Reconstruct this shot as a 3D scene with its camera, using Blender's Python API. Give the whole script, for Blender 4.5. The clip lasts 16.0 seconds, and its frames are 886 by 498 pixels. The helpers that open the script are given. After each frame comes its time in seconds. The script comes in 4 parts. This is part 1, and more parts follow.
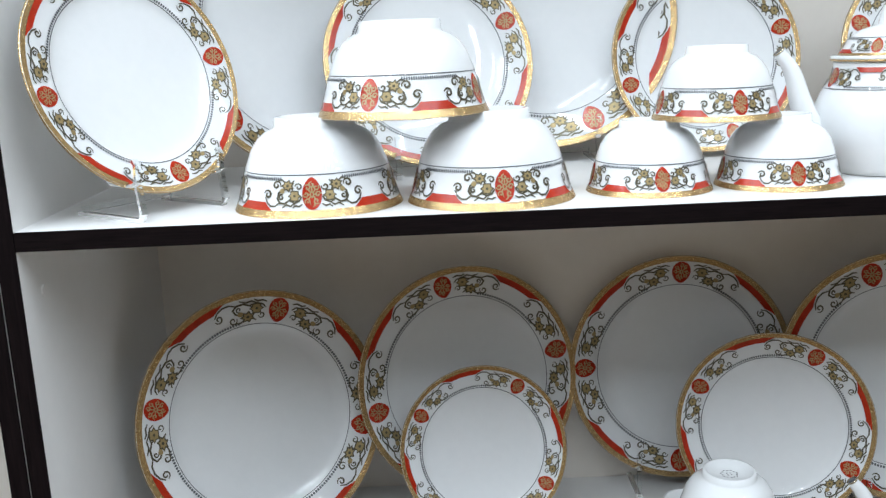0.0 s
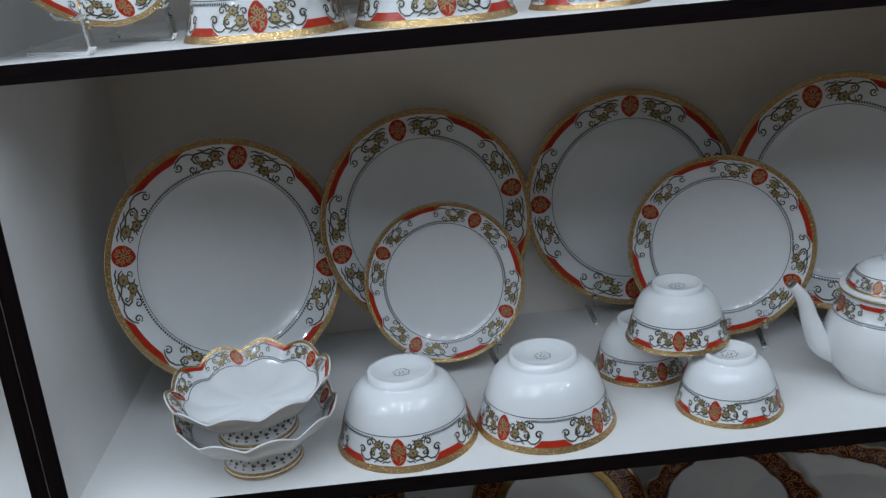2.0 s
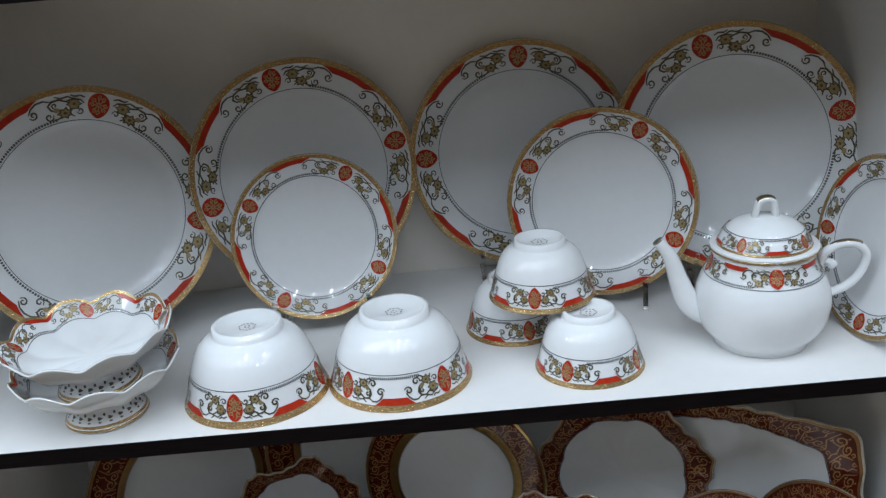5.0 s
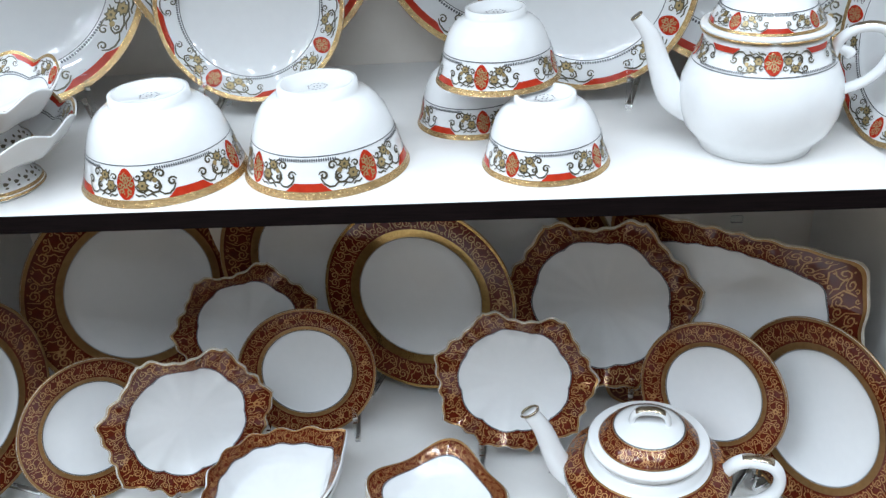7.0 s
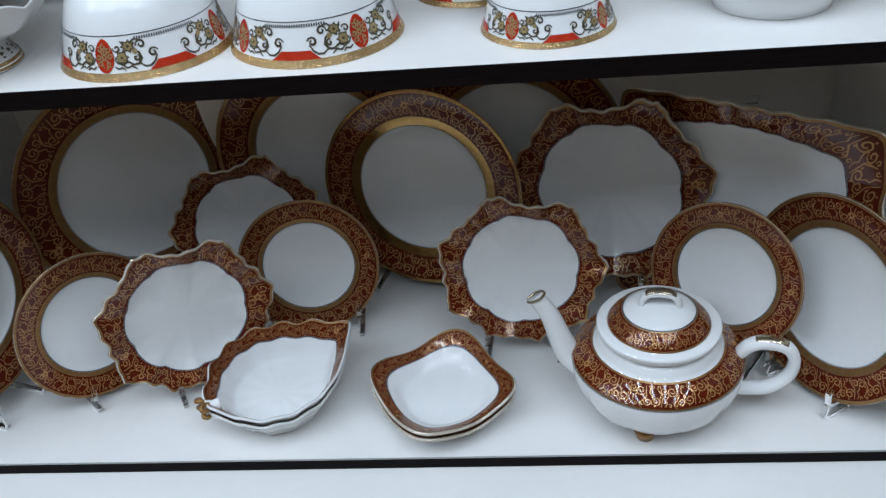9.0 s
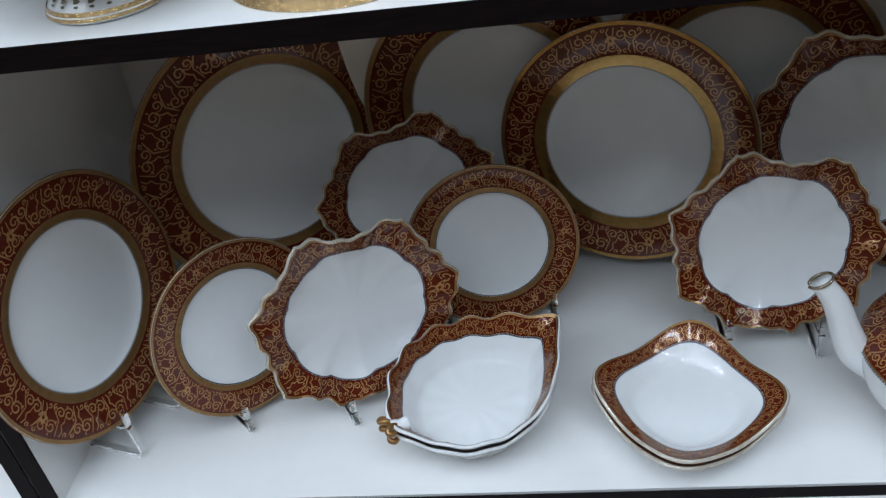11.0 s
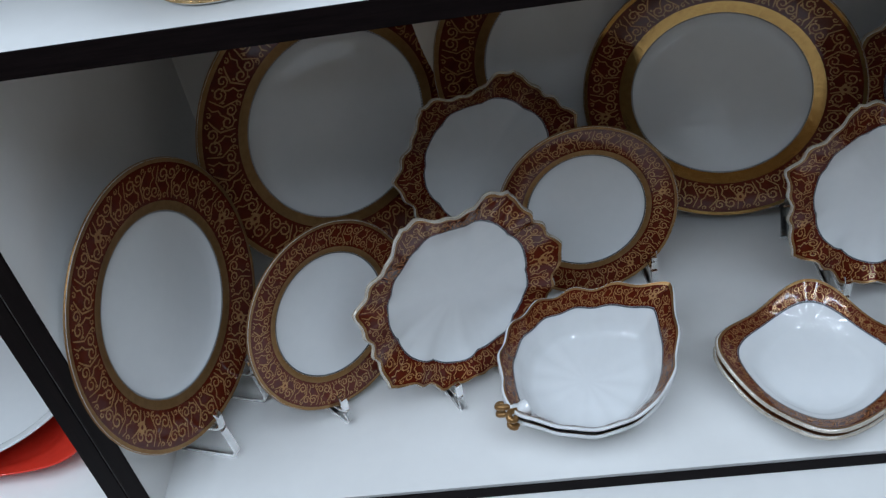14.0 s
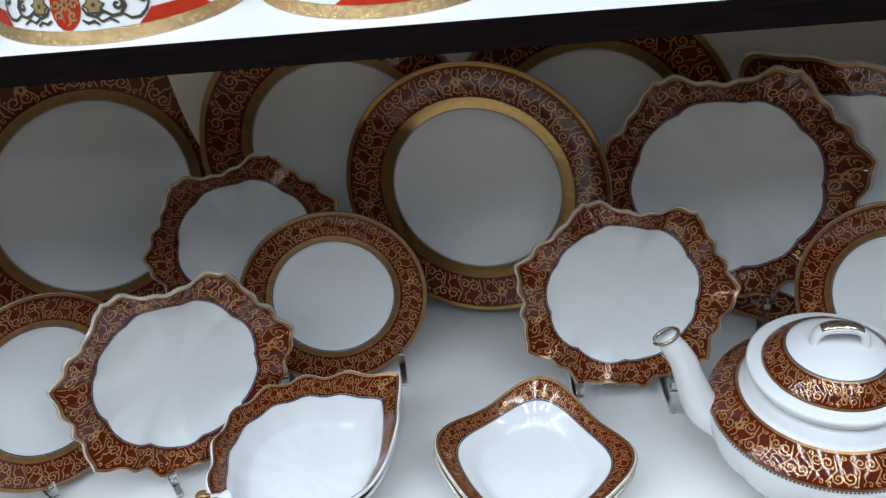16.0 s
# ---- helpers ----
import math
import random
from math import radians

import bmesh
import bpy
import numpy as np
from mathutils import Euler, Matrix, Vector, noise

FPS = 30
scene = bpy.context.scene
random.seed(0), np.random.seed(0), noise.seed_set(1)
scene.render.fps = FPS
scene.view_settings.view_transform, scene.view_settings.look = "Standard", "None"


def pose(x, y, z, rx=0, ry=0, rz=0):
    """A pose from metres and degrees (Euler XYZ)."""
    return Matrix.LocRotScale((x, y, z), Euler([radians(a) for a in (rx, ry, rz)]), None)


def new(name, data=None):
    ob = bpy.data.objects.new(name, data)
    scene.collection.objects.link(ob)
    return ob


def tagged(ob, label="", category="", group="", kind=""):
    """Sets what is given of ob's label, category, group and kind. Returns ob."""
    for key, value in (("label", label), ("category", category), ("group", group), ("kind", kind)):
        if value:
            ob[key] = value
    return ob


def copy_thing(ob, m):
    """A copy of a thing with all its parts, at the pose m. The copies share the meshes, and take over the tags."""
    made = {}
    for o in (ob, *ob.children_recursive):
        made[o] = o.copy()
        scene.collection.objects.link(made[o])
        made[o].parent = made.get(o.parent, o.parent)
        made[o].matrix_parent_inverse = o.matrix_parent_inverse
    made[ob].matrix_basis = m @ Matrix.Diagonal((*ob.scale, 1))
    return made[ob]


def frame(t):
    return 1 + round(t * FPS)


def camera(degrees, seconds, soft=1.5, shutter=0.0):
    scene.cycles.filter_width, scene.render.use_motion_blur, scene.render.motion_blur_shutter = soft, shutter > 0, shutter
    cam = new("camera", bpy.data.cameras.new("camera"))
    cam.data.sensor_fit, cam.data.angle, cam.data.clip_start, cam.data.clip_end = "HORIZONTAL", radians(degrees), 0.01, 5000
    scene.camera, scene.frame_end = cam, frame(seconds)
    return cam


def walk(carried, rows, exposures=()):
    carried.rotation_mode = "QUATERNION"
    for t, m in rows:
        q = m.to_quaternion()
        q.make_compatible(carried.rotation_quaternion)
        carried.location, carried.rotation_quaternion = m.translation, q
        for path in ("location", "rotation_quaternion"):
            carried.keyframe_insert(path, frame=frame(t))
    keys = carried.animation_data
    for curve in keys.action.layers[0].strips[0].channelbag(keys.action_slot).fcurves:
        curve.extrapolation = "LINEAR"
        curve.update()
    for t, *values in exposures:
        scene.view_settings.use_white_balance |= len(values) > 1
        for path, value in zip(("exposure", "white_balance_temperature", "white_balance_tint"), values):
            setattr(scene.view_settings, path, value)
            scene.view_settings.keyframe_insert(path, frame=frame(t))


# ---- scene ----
cam = camera(51.08, 16.0, soft=1.35)
# seconds, place in metres, turn in degrees
ROWS = [
    (0, 0.3866, -0.8354, 1.5968, 77.37, 2.35, -0.90),
    (0.5, 0.4041, -0.8446, 1.5663, 74.55, 3.31, -1.41),
    (1, 0.4104, -0.8635, 1.5496, 73.32, 4.16, -1.91),
    (1.5, 0.4004, -0.8763, 1.5358, 72.13, 4.66, -2.36),
    (2, 0.3975, -0.8886, 1.5233, 71.24, 4.71, -3.52),
    (2.5, 0.4081, -0.8995, 1.5183, 70.42, 4.88, -4.05),
    (3, 0.4211, -0.9223, 1.5188, 69.73, 5.03, -4.70),
    (3.5, 0.4309, -0.9440, 1.5214, 69.96, 5.24, -4.72),
    (4, 0.4735, -0.9314, 1.5155, 69.96, 5.57, -4.42),
    (6.5, 0.7266, -0.7731, 1.3771, 63.87, 3.09, 3.02),
    (7, 0.7288, -0.7598, 1.3387, 60.86, 3.66, 3.34),
    (7.5, 0.7422, -0.7571, 1.3134, 59.49, 4.24, 3.88),
    (8, 0.7440, -0.7590, 1.2928, 57.75, 4.69, 4.14),
    (8.5, 0.7483, -0.7579, 1.2820, 56.80, 4.92, 3.83),
    (9, 0.7380, -0.7502, 1.2751, 56.29, 5.01, 3.54),
    (9.5, 0.6895, -0.7203, 1.2639, 56.23, 6.24, 3.21),
    (10, 0.6112, -0.6690, 1.2213, 56.77, 6.92, 3.81),
    (12.5, 0.4576, -0.4695, 1.1679, 48.09, 8.21, 4.27),
    (13, 0.4167, -0.4862, 1.1658, 48.12, 7.95, 3.92),
    (13.5, 0.3920, -0.4939, 1.1794, 48.97, 8.56, 2.58),
    (14, 0.3816, -0.5007, 1.1903, 49.65, 8.77, 0.33),
    (14.5, 0.3862, -0.4941, 1.1558, 52.01, 6.81, -0.24),
    (15, 0.4538, -0.4718, 1.1290, 53.14, 5.72, -0.24),
    (15.5, 0.5266, -0.4695, 1.1394, 54.08, 5.21, -1.14),
    (16, 0.5797, -0.4947, 1.1507, 55.37, 4.38, -0.70),
]
EXPOSURES = [(0, -0.27, 6790, 10), (0.5, -0.64, 6900, 10), (1, -0.95, 6760, 10), (1.5, -1.22, 6560, 10), (2.5, -1.22, 6340, 10), (4, -1.12, 6360, 10), (4.5, -1.04, 6400, 10), (6.2, 0.04, 6580, 10),
             (7, -0.01, 6600, 10), (7.5, -0.29, 6560, 10), (8, -0.62, 6460, 10), (9, -0.71, 6390, 10), (10.2, -0.70, 6330, 10), (12.3, -0.79, 6460, 10), (13.5, -0.92, 6230, 10), (14.5, -0.72, 6320, 10), (15, -0.54, 6420, 10), (16, -0.33, 6490, 10)]
walk(cam, [(t, pose(x, y, z, rx, ry, rz)) for t, x, y, z, rx, ry, rz in ROWS], EXPOSURES)

# ---- the plan ----
ZA, ZB, ZC = 1.442, 0.962, 0.484      # tops of the upper, middle and lower board
BOARD, WIDE, DEEP = 0.018, 1.140, 0.418
TOP = 2.08
TAU = 2 * math.pi

# ---- light: rows of ceiling tubes in an unseen, warm-toned shop room ----
world = bpy.data.worlds.new("world")
scene.world = world
world.use_nodes = True
world.node_tree.nodes["Background"].inputs[0].default_value = (0.9, 0.95, 1.0, 1)
world.node_tree.nodes["Background"].inputs[1].default_value = 0.0
TUBES_X, TUBE_Y, TUBE_LONG = [-2.95 + 0.45 * i for i in range(12)], -1.12, 1.8
TUBE_WATTS, TUBE_COLOUR = 16.0, (0.805, 0.94, 1.085)


# ---- materials ----
def material(name, colour, rough=0.5, metal=0.0, coat=0.0):
    m = bpy.data.materials.new(name)
    m.use_nodes = True
    b = m.node_tree.nodes["Principled BSDF"]
    b.inputs["Base Color"].default_value = (*colour, 1)
    b.inputs["Roughness"].default_value = rough
    b.inputs["Metallic"].default_value = metal
    b.inputs["Coat Weight"].default_value = coat
    b.inputs["Coat Roughness"].default_value = 0.04
    return m


def vary(m, low, high, scale, stretch=(1, 1, 1), detail=6.0, bump=0.0, rough=None):
    """Two scales of noise in the base colour, with relief and uneven gloss."""
    t = m.node_tree
    b = t.nodes["Principled BSDF"]
    co = t.nodes.new("ShaderNodeTexCoord")
    mp = t.nodes.new("ShaderNodeMapping")
    mp.inputs["Scale"].default_value = stretch
    t.links.new(co.outputs["Object"], mp.inputs["Vector"])
    n = t.nodes.new("ShaderNodeTexNoise")
    n.inputs["Scale"].default_value, n.inputs["Detail"].default_value = scale, detail
    t.links.new(mp.outputs[0], n.inputs["Vector"])
    n2 = t.nodes.new("ShaderNodeTexNoise")
    n2.inputs["Scale"].default_value, n2.inputs["Detail"].default_value = scale * 7.3, 3.0
    t.links.new(mp.outputs[0], n2.inputs["Vector"])
    mixv = t.nodes.new("ShaderNodeMix")
    mixv.inputs[0].default_value = 0.35
    t.links.new(n.outputs[0], mixv.inputs[2])
    t.links.new(n2.outputs[0], mixv.inputs[3])
    r = t.nodes.new("ShaderNodeValToRGB")
    r.color_ramp.elements[0].position, r.color_ramp.elements[1].position = 0.32, 0.68
    r.color_ramp.elements[0].color, r.color_ramp.elements[1].color = (*low, 1), (*high, 1)
    t.links.new(mixv.outputs[0], r.inputs[0])
    t.links.new(r.outputs[0], b.inputs["Base Color"])
    if bump:
        bp = t.nodes.new("ShaderNodeBump")
        bp.inputs["Strength"].default_value, bp.inputs["Distance"].default_value = 0.4, bump
        t.links.new(mixv.outputs[0], bp.inputs["Height"])
        t.links.new(bp.outputs[0], b.inputs["Normal"])
    if rough:
        mr = t.nodes.new("ShaderNodeMapRange")
        mr.inputs["To Min"].default_value, mr.inputs["To Max"].default_value = rough
        t.links.new(mixv.outputs[0], mr.inputs["Value"])
        t.links.new(mr.outputs[0], b.inputs["Roughness"])
    return m


PORCELAIN = vary(material("porcelain", (0.82, 0.83, 0.84)), (0.755, 0.765, 0.770), (0.790, 0.798, 0.802), 14, rough=(0.012, 0.03))
GOLD = vary(material("gold_edge", (0.5, 0.33, 0.13), 0.3, 0.75), (0.38, 0.24, 0.10), (0.70, 0.49, 0.245), 420, bump=0.0012, rough=(0.14, 0.36))
BRIGHT_GOLD = vary(material("bright_gold", (0.6, 0.4, 0.16), 0.2, 1.0), (0.50, 0.31, 0.11), (0.64, 0.43, 0.18), 120, rough=(0.10, 0.24))
RED = vary(material("red_enamel", (0.6, 0.05, 0.02), 0.25), (0.34, 0.020, 0.008), (0.50, 0.038, 0.015), 90, rough=(0.12, 0.25))
RUST = vary(material("rust_enamel", (0.14, 0.03, 0.012), 0.2), (0.066, 0.0075, 0.0028), (0.108, 0.0135, 0.0045), 70, rough=(0.04, 0.11))
RUST.node_tree.nodes["Principled BSDF"].inputs["Specular IOR Level"].default_value = 0.45
SCROLL = material("grey_green_line", (0.105, 0.092, 0.060), 0.3, 0.5)
OCHRE = vary(material("ochre_flower", (0.36, 0.25, 0.08), 0.35, 0.4), (0.30, 0.22, 0.10), (0.45, 0.34, 0.17), 200, rough=(0.25, 0.45))
INK = material("grey_ink", (0.075, 0.08, 0.09), 0.4)
SCROLL_GOLD = vary(material("gold_scroll_line", (0.5, 0.28, 0.11), 0.25, 0.35), (0.40, 0.185, 0.068), (0.56, 0.29, 0.115), 160, rough=(0.13, 0.28))
BRONZE = vary(material("bronze_gold", (0.36, 0.21, 0.08), 0.3, 0.7), (0.25, 0.13, 0.045), (0.35, 0.195, 0.075), 140, rough=(0.24, 0.4))
RING_GOLD = vary(material("polished_gold_ring", (0.4, 0.25, 0.09), 0.14, 1.0), (0.34, 0.195, 0.065), (0.47, 0.285, 0.10), 150, bump=0.0003, rough=(0.05, 0.13))
LAMINATE = vary(material("white_laminate", (0.78, 0.79, 0.79), 0.4), (0.745, 0.735, 0.720), (0.785, 0.775, 0.758), 9, bump=0.0002, rough=(0.32, 0.48))
BACKING = vary(material("cream_back_board", (0.8, 0.75, 0.69), 0.45), (0.775, 0.715, 0.650), (0.825, 0.770, 0.705), 8, bump=0.0002, rough=(0.35, 0.5))
WENGE = vary(material("dark_wood_edge", (0.02, 0.013, 0.012), 0.45), (0.002, 0.0014, 0.0017), (0.010, 0.006, 0.0065), 30, (1.0, 18, 18), bump=0.0004, rough=(0.45, 0.65))
WENGE_UP = vary(material("dark_wood_edge_upright", (0.02, 0.013, 0.012), 0.45), (0.002, 0.0014, 0.0017), (0.010, 0.006, 0.0065), 30, (18, 18, 1.0), bump=0.0004, rough=(0.45, 0.65))
for _m in (WENGE, WENGE_UP):
    _m.node_tree.nodes["Principled BSDF"].inputs["Specular IOR Level"].default_value = 0.07
PLASTER = vary(material("white_plaster", (0.6, 0.59, 0.57), 0.8), (0.55, 0.54, 0.52), (0.63, 0.62, 0.60), 5, bump=0.001)
# unseen walls and floor: dark warm tones that set the bounce into the shelves
BOUNCE_TAUPE = vary(material("taupe_bounce_wall", (0.2, 0.18, 0.16), 0.8), (0.26, 0.19, 0.12), (0.35, 0.26, 0.17), 4, bump=0.001)
FLOOR_TILE = vary(material("brown_bounce_floor", (0.16, 0.14, 0.12), 0.35), (0.19, 0.14, 0.09), (0.27, 0.205, 0.135), 3, rough=(0.2, 0.45))
PALE_EDGE = vary(material("pale_gilt_edge", (0.62, 0.55, 0.45), 0.15, 0.3), (0.50, 0.42, 0.32), (0.70, 0.65, 0.57), 120, rough=(0.08, 0.2))
WORN_GOLD = vary(material("worn_pale_gilding", (0.36, 0.30, 0.22), 0.2, 0.9), (0.26, 0.20, 0.13), (0.50, 0.44, 0.34), 190, rough=(0.10, 0.28))
GREY_METAL = material("grey_metal", (0.5, 0.5, 0.5), 0.4, 0.8)
RED_GLAZE = vary(material("red_glaze", (0.62, 0.03, 0.015), 0.15), (0.55, 0.025, 0.012), (0.66, 0.04, 0.02), 20, rough=(0.1, 0.2))
ACRYLIC = material("clear_acrylic", (0.96, 0.98, 0.98), 0.03)
ACRYLIC.node_tree.nodes["Principled BSDF"].inputs["Transmission Weight"].default_value = 1.0
ACRYLIC.node_tree.nodes["Principled BSDF"].inputs["IOR"].default_value = 1.25

# ---- mesh helpers ----
def mesh_object(name, verts, faces, mats, index=None, smooth=True, parent=None, label=""):
    me = bpy.data.meshes.new(name)
    me.from_pydata([tuple(v) for v in verts], [], faces)
    for m in (mats if isinstance(mats, (list, tuple)) else [mats]):
        me.materials.append(m)
    if index is not None:
        me.polygons.foreach_set("material_index", index)
    me.polygons.foreach_set("use_smooth", [smooth] * len(me.polygons))
    me.update()
    ob = new(name, me)
    if parent is not None:
        ob.parent = parent
    if label:
        tagged(ob, label)
    return ob


def part(name, bm, mat, parent, label="", smooth=False):
    me = bpy.data.meshes.new(name)
    bm.to_mesh(me)
    bm.free()
    me.materials.append(mat)
    me.polygons.foreach_set("use_smooth", [smooth] * len(me.polygons))
    ob = new(name, me)
    ob.parent = parent
    if label:
        tagged(ob, label)
    return ob


def box(x0, y0, z0, x1, y1, z1, bevel=0.0):
    bm = bmesh.new()
    bmesh.ops.create_cube(bm, size=1.0, matrix=Matrix.Translation(((x0 + x1) / 2, (y0 + y1) / 2, (z0 + z1) / 2)) @ Matrix.Diagonal((x1 - x0, y1 - y0, z1 - z0, 1)))
    if bevel:
        bmesh.ops.bevel(bm, geom=bm.edges[:], offset=bevel, segments=2, affect="EDGES")
    return bm


def structure(name, bm, mat, label, category):
    return tagged(part(name, bm, mat, None), label, category, kind="structure")


def tube(points, radii, n=12, squash=1.0, caps=True):
    """A round pipe through points; squash flattens it across its plane."""
    pts = [Vector(p) for p in points]
    verts, faces = [], []
    side = Vector((0, 1, 0)) if abs((pts[-1] - pts[0]).normalized().y) < 0.9 else Vector((1, 0, 0))
    for i, p in enumerate(pts):
        d = (pts[min(i + 1, len(pts) - 1)] - pts[max(i - 1, 0)]).normalized()
        a = side - d * side.dot(d)
        a.normalize()
        b = d.cross(a)
        r = radii[i] if isinstance(radii, (list, tuple)) else radii
        for k in range(n):
            t = TAU * k / n
            verts.append(p + a * (math.cos(t) * r * squash) + b * (math.sin(t) * r))
    for i in range(len(pts) - 1):
        for k in range(n):
            faces.append((i * n + k, i * n + (k + 1) % n, (i + 1) * n + (k + 1) % n, (i + 1) * n + k))
    if caps:
        faces.append(tuple(range(n))[::-1])
        faces.append(tuple((len(pts) - 1) * n + k for k in range(n)))
    return verts, faces


def smooth_line(points, steps=6):
    """A Catmull-Rom line through points."""
    pts = [Vector(p) for p in points]
    pts = [2 * pts[0] - pts[1]] + pts + [2 * pts[-1] - pts[-2]]
    out = []
    for i in range(1, len(pts) - 2):
        a, b, c, d = pts[i - 1:i + 3]
        for k in range(steps):
            t = k / steps
            out.append(0.5 * (2 * b + (c - a) * t + (2 * a - 5 * b + 4 * c - d) * t * t + (3 * b - a - 3 * c + d) * t ** 3))
    out.append(pts[-2])
    return out


class Form:
    """A turned or shaped face: a profile of (radius, height) from the middle to the rim, an outline factor and a rim wave round it."""

    def __init__(self, profile, outline=None, wave=None, out=False, fine=None):
        pr = np.array(profile, float)
        self.r, self.z = pr[::-1, 0], pr[::-1, 1]
        self.d = np.concatenate([[0], np.cumsum(np.hypot(np.diff(self.r), np.diff(self.z)))])
        self.rim, self.outline, self.wave, self.sign = pr[-1, 0], outline, wave, (-1 if out else 1)
        self.fine = fine

    def at(self, u, d):
        r, z = float(np.interp(d, self.d, self.r)), float(np.interp(d, self.d, self.z))
        f = r / self.rim
        if self.outline:
            r *= 1 + (self.outline(u) - 1) * f ** 1.5
        if self.fine:
            r *= 1 + self.fine(u) * f ** 10
        if self.wave:
            z += self.wave(u) * f ** 3
        return Vector((r * math.cos(u), r * math.sin(u), z))

    def over(self, u, d, lift=0.0004):
        p = self.at(u, d)
        e = 0.002
        n = (self.at(u + 0.01, d) - self.at(u - 0.01, d)).cross(self.at(u, max(d - e, 0)) - self.at(u, d + e))
        n.normalize()
        if n.z < 0:
            n = -n
        return p + n * (lift * self.sign)


def shell(name, inner, outer, n=72, mats=None, parent=None, label="", rings=None, lip_mat=None):
    """A closed dish between two forms that meet in a rounded rim."""
    verts, faces = [], []
    ds = rings or list(inner.d)

    def ring(form, d):
        k = len(verts)
        verts.extend(form.at(TAU * i / n, d) for i in range(n))
        return k

    rows = [ring(inner, d) for d in reversed(ds[:-1])] if rings is None else [ring(inner, d) for d in reversed(ds)]
    lip = len(verts)
    for i in range(n):
        a, b = inner.at(TAU * i / n, 0), outer.at(TAU * i / n, 0)
        v = (a + b) / 2
        s = (a - b).length * 0.5
        v += Vector((math.cos(TAU * i / n), math.sin(TAU * i / n), 0)) * s * 0.8
        verts.append(v)
    rows.append(lip)
    rows += [ring(outer, d) for d in outer.d[:-1]]
    for a, b in zip(rows, rows[1:]):
        for i in range(n):
            j = (i + 1) % n
            faces.append((a + i, a + j, b + j, b + i))
    edge = (rows.index(lip) - 1) * n, (rows.index(lip) + 1) * n
    c0 = len(verts)
    verts += [inner.at(0, inner.d[-1]), outer.at(0, outer.d[-1])]
    for i in range(n):
        j = (i + 1) % n
        faces.append((c0, rows[0] + j, rows[0] + i))
        faces.append((c0 + 1, rows[-1] + i, rows[-1] + j))
    faces = [f[::-1] for f in faces]
    if lip_mat:
        return mesh_object(name, verts, faces, [mats or PORCELAIN, lip_mat], [1 if edge[0] <= i < edge[1] else 0 for i in range(len(faces))], parent=parent, label=label)
    return mesh_object(name, verts, faces, mats or PORCELAIN, parent=parent, label=label)


class Paint:
    """Thin enamel and gold laid on a form: bands, dots, strokes and patches."""

    def __init__(self, form, mats, lift=0.0004):
        self.form, self.mats, self.lift = form, mats, lift
        self.v, self.f, self.m = [], [], []

    def put(self, u, d, k=0):
        self.v.append(self.form.over(u, d, self.lift * (1 + 0.45 * k)))
        return len(self.v) - 1

    def band(self, d0, d1, mat, n=96, steps=1, k=0, u0=0.0, u1=TAU):
        last = None
        for i in range(n + 1):
            u = u0 + (u1 - u0) * i / n
            row = [self.put(u, d0 + (d1 - d0) * s / steps, k) for s in range(steps + 1)]
            if last:
                for s in range(steps):
                    self.f.append((last[s], last[s + 1], row[s + 1], row[s]))
                    self.m.append(mat)
            last = row

    def stroke(self, pts, width, mat, k=1, taper=True):
        """pts: (u, d) pairs; width in metres."""
        rr = float(np.interp(pts[0][1], self.form.d, self.form.r))
        last = None
        for i, (u, d) in enumerate(pts):
            a, b = pts[max(i - 1, 0)], pts[min(i + 1, len(pts) - 1)]
            tu, td = (b[0] - a[0]) * rr, b[1] - a[1]
            l = math.hypot(tu, td) or 1
            w = width * 0.5 * ((0.45 + 0.55 * math.sin(math.pi * (i + 0.5) / len(pts))) if taper else 1)
            row = (self.put(u - td / l * w / rr, d + tu / l * w, k), self.put(u + td / l * w / rr, d - tu / l * w, k))
            if last:
                self.f.append((last[0], last[1], row[1], row[0]))
                self.m.append(mat)
            last = row

    def blob(self, u, d, ru, rd, mat, n=10, k=1, lobes=0, point=0.0):
        rr = float(np.interp(d, self.form.d, self.form.r))
        c = self.put(u, d, k)
        ids = []
        for i in range(n):
            t = TAU * i / n
            s = 1 + (0.22 * math.cos(lobes * t) if lobes else 0)
            ids.append(self.put(u + ru * s * math.cos(t) / rr, d + rd * s * math.sin(t) * (1 + point * max(0, math.sin(t)) ** 6), k))
        for i in range(n):
            self.f.append((c, ids[i], ids[(i + 1) % n]))
            self.m.append(mat)

    def curl(self, u, d, r, turns, start, hand, width, mat, k=1, n=11):
        rr = float(np.interp(d, self.form.d, self.form.r))
        pts = []
        for i in range(n):
            t = i / (n - 1)
            a = start + hand * turns * TAU * t
            q = r * (1 - 0.78 * t)
            pts.append((u + q * math.cos(a) / rr, d + q * math.sin(a)))
        self.stroke(pts, width, mat, k)

    def done(self, name, parent, label=""):
        return mesh_object(name, self.v, self.f, self.mats, self.m, True, parent, label)


# ---- the two painted patterns ----
RED_SET = [GOLD, RED, SCROLL, OCHRE, INK, BRIGHT_GOLD]
RUST_SET = [BRONZE, RUST, SCROLL_GOLD, INK, BRIGHT_GOLD, RING_GOLD]


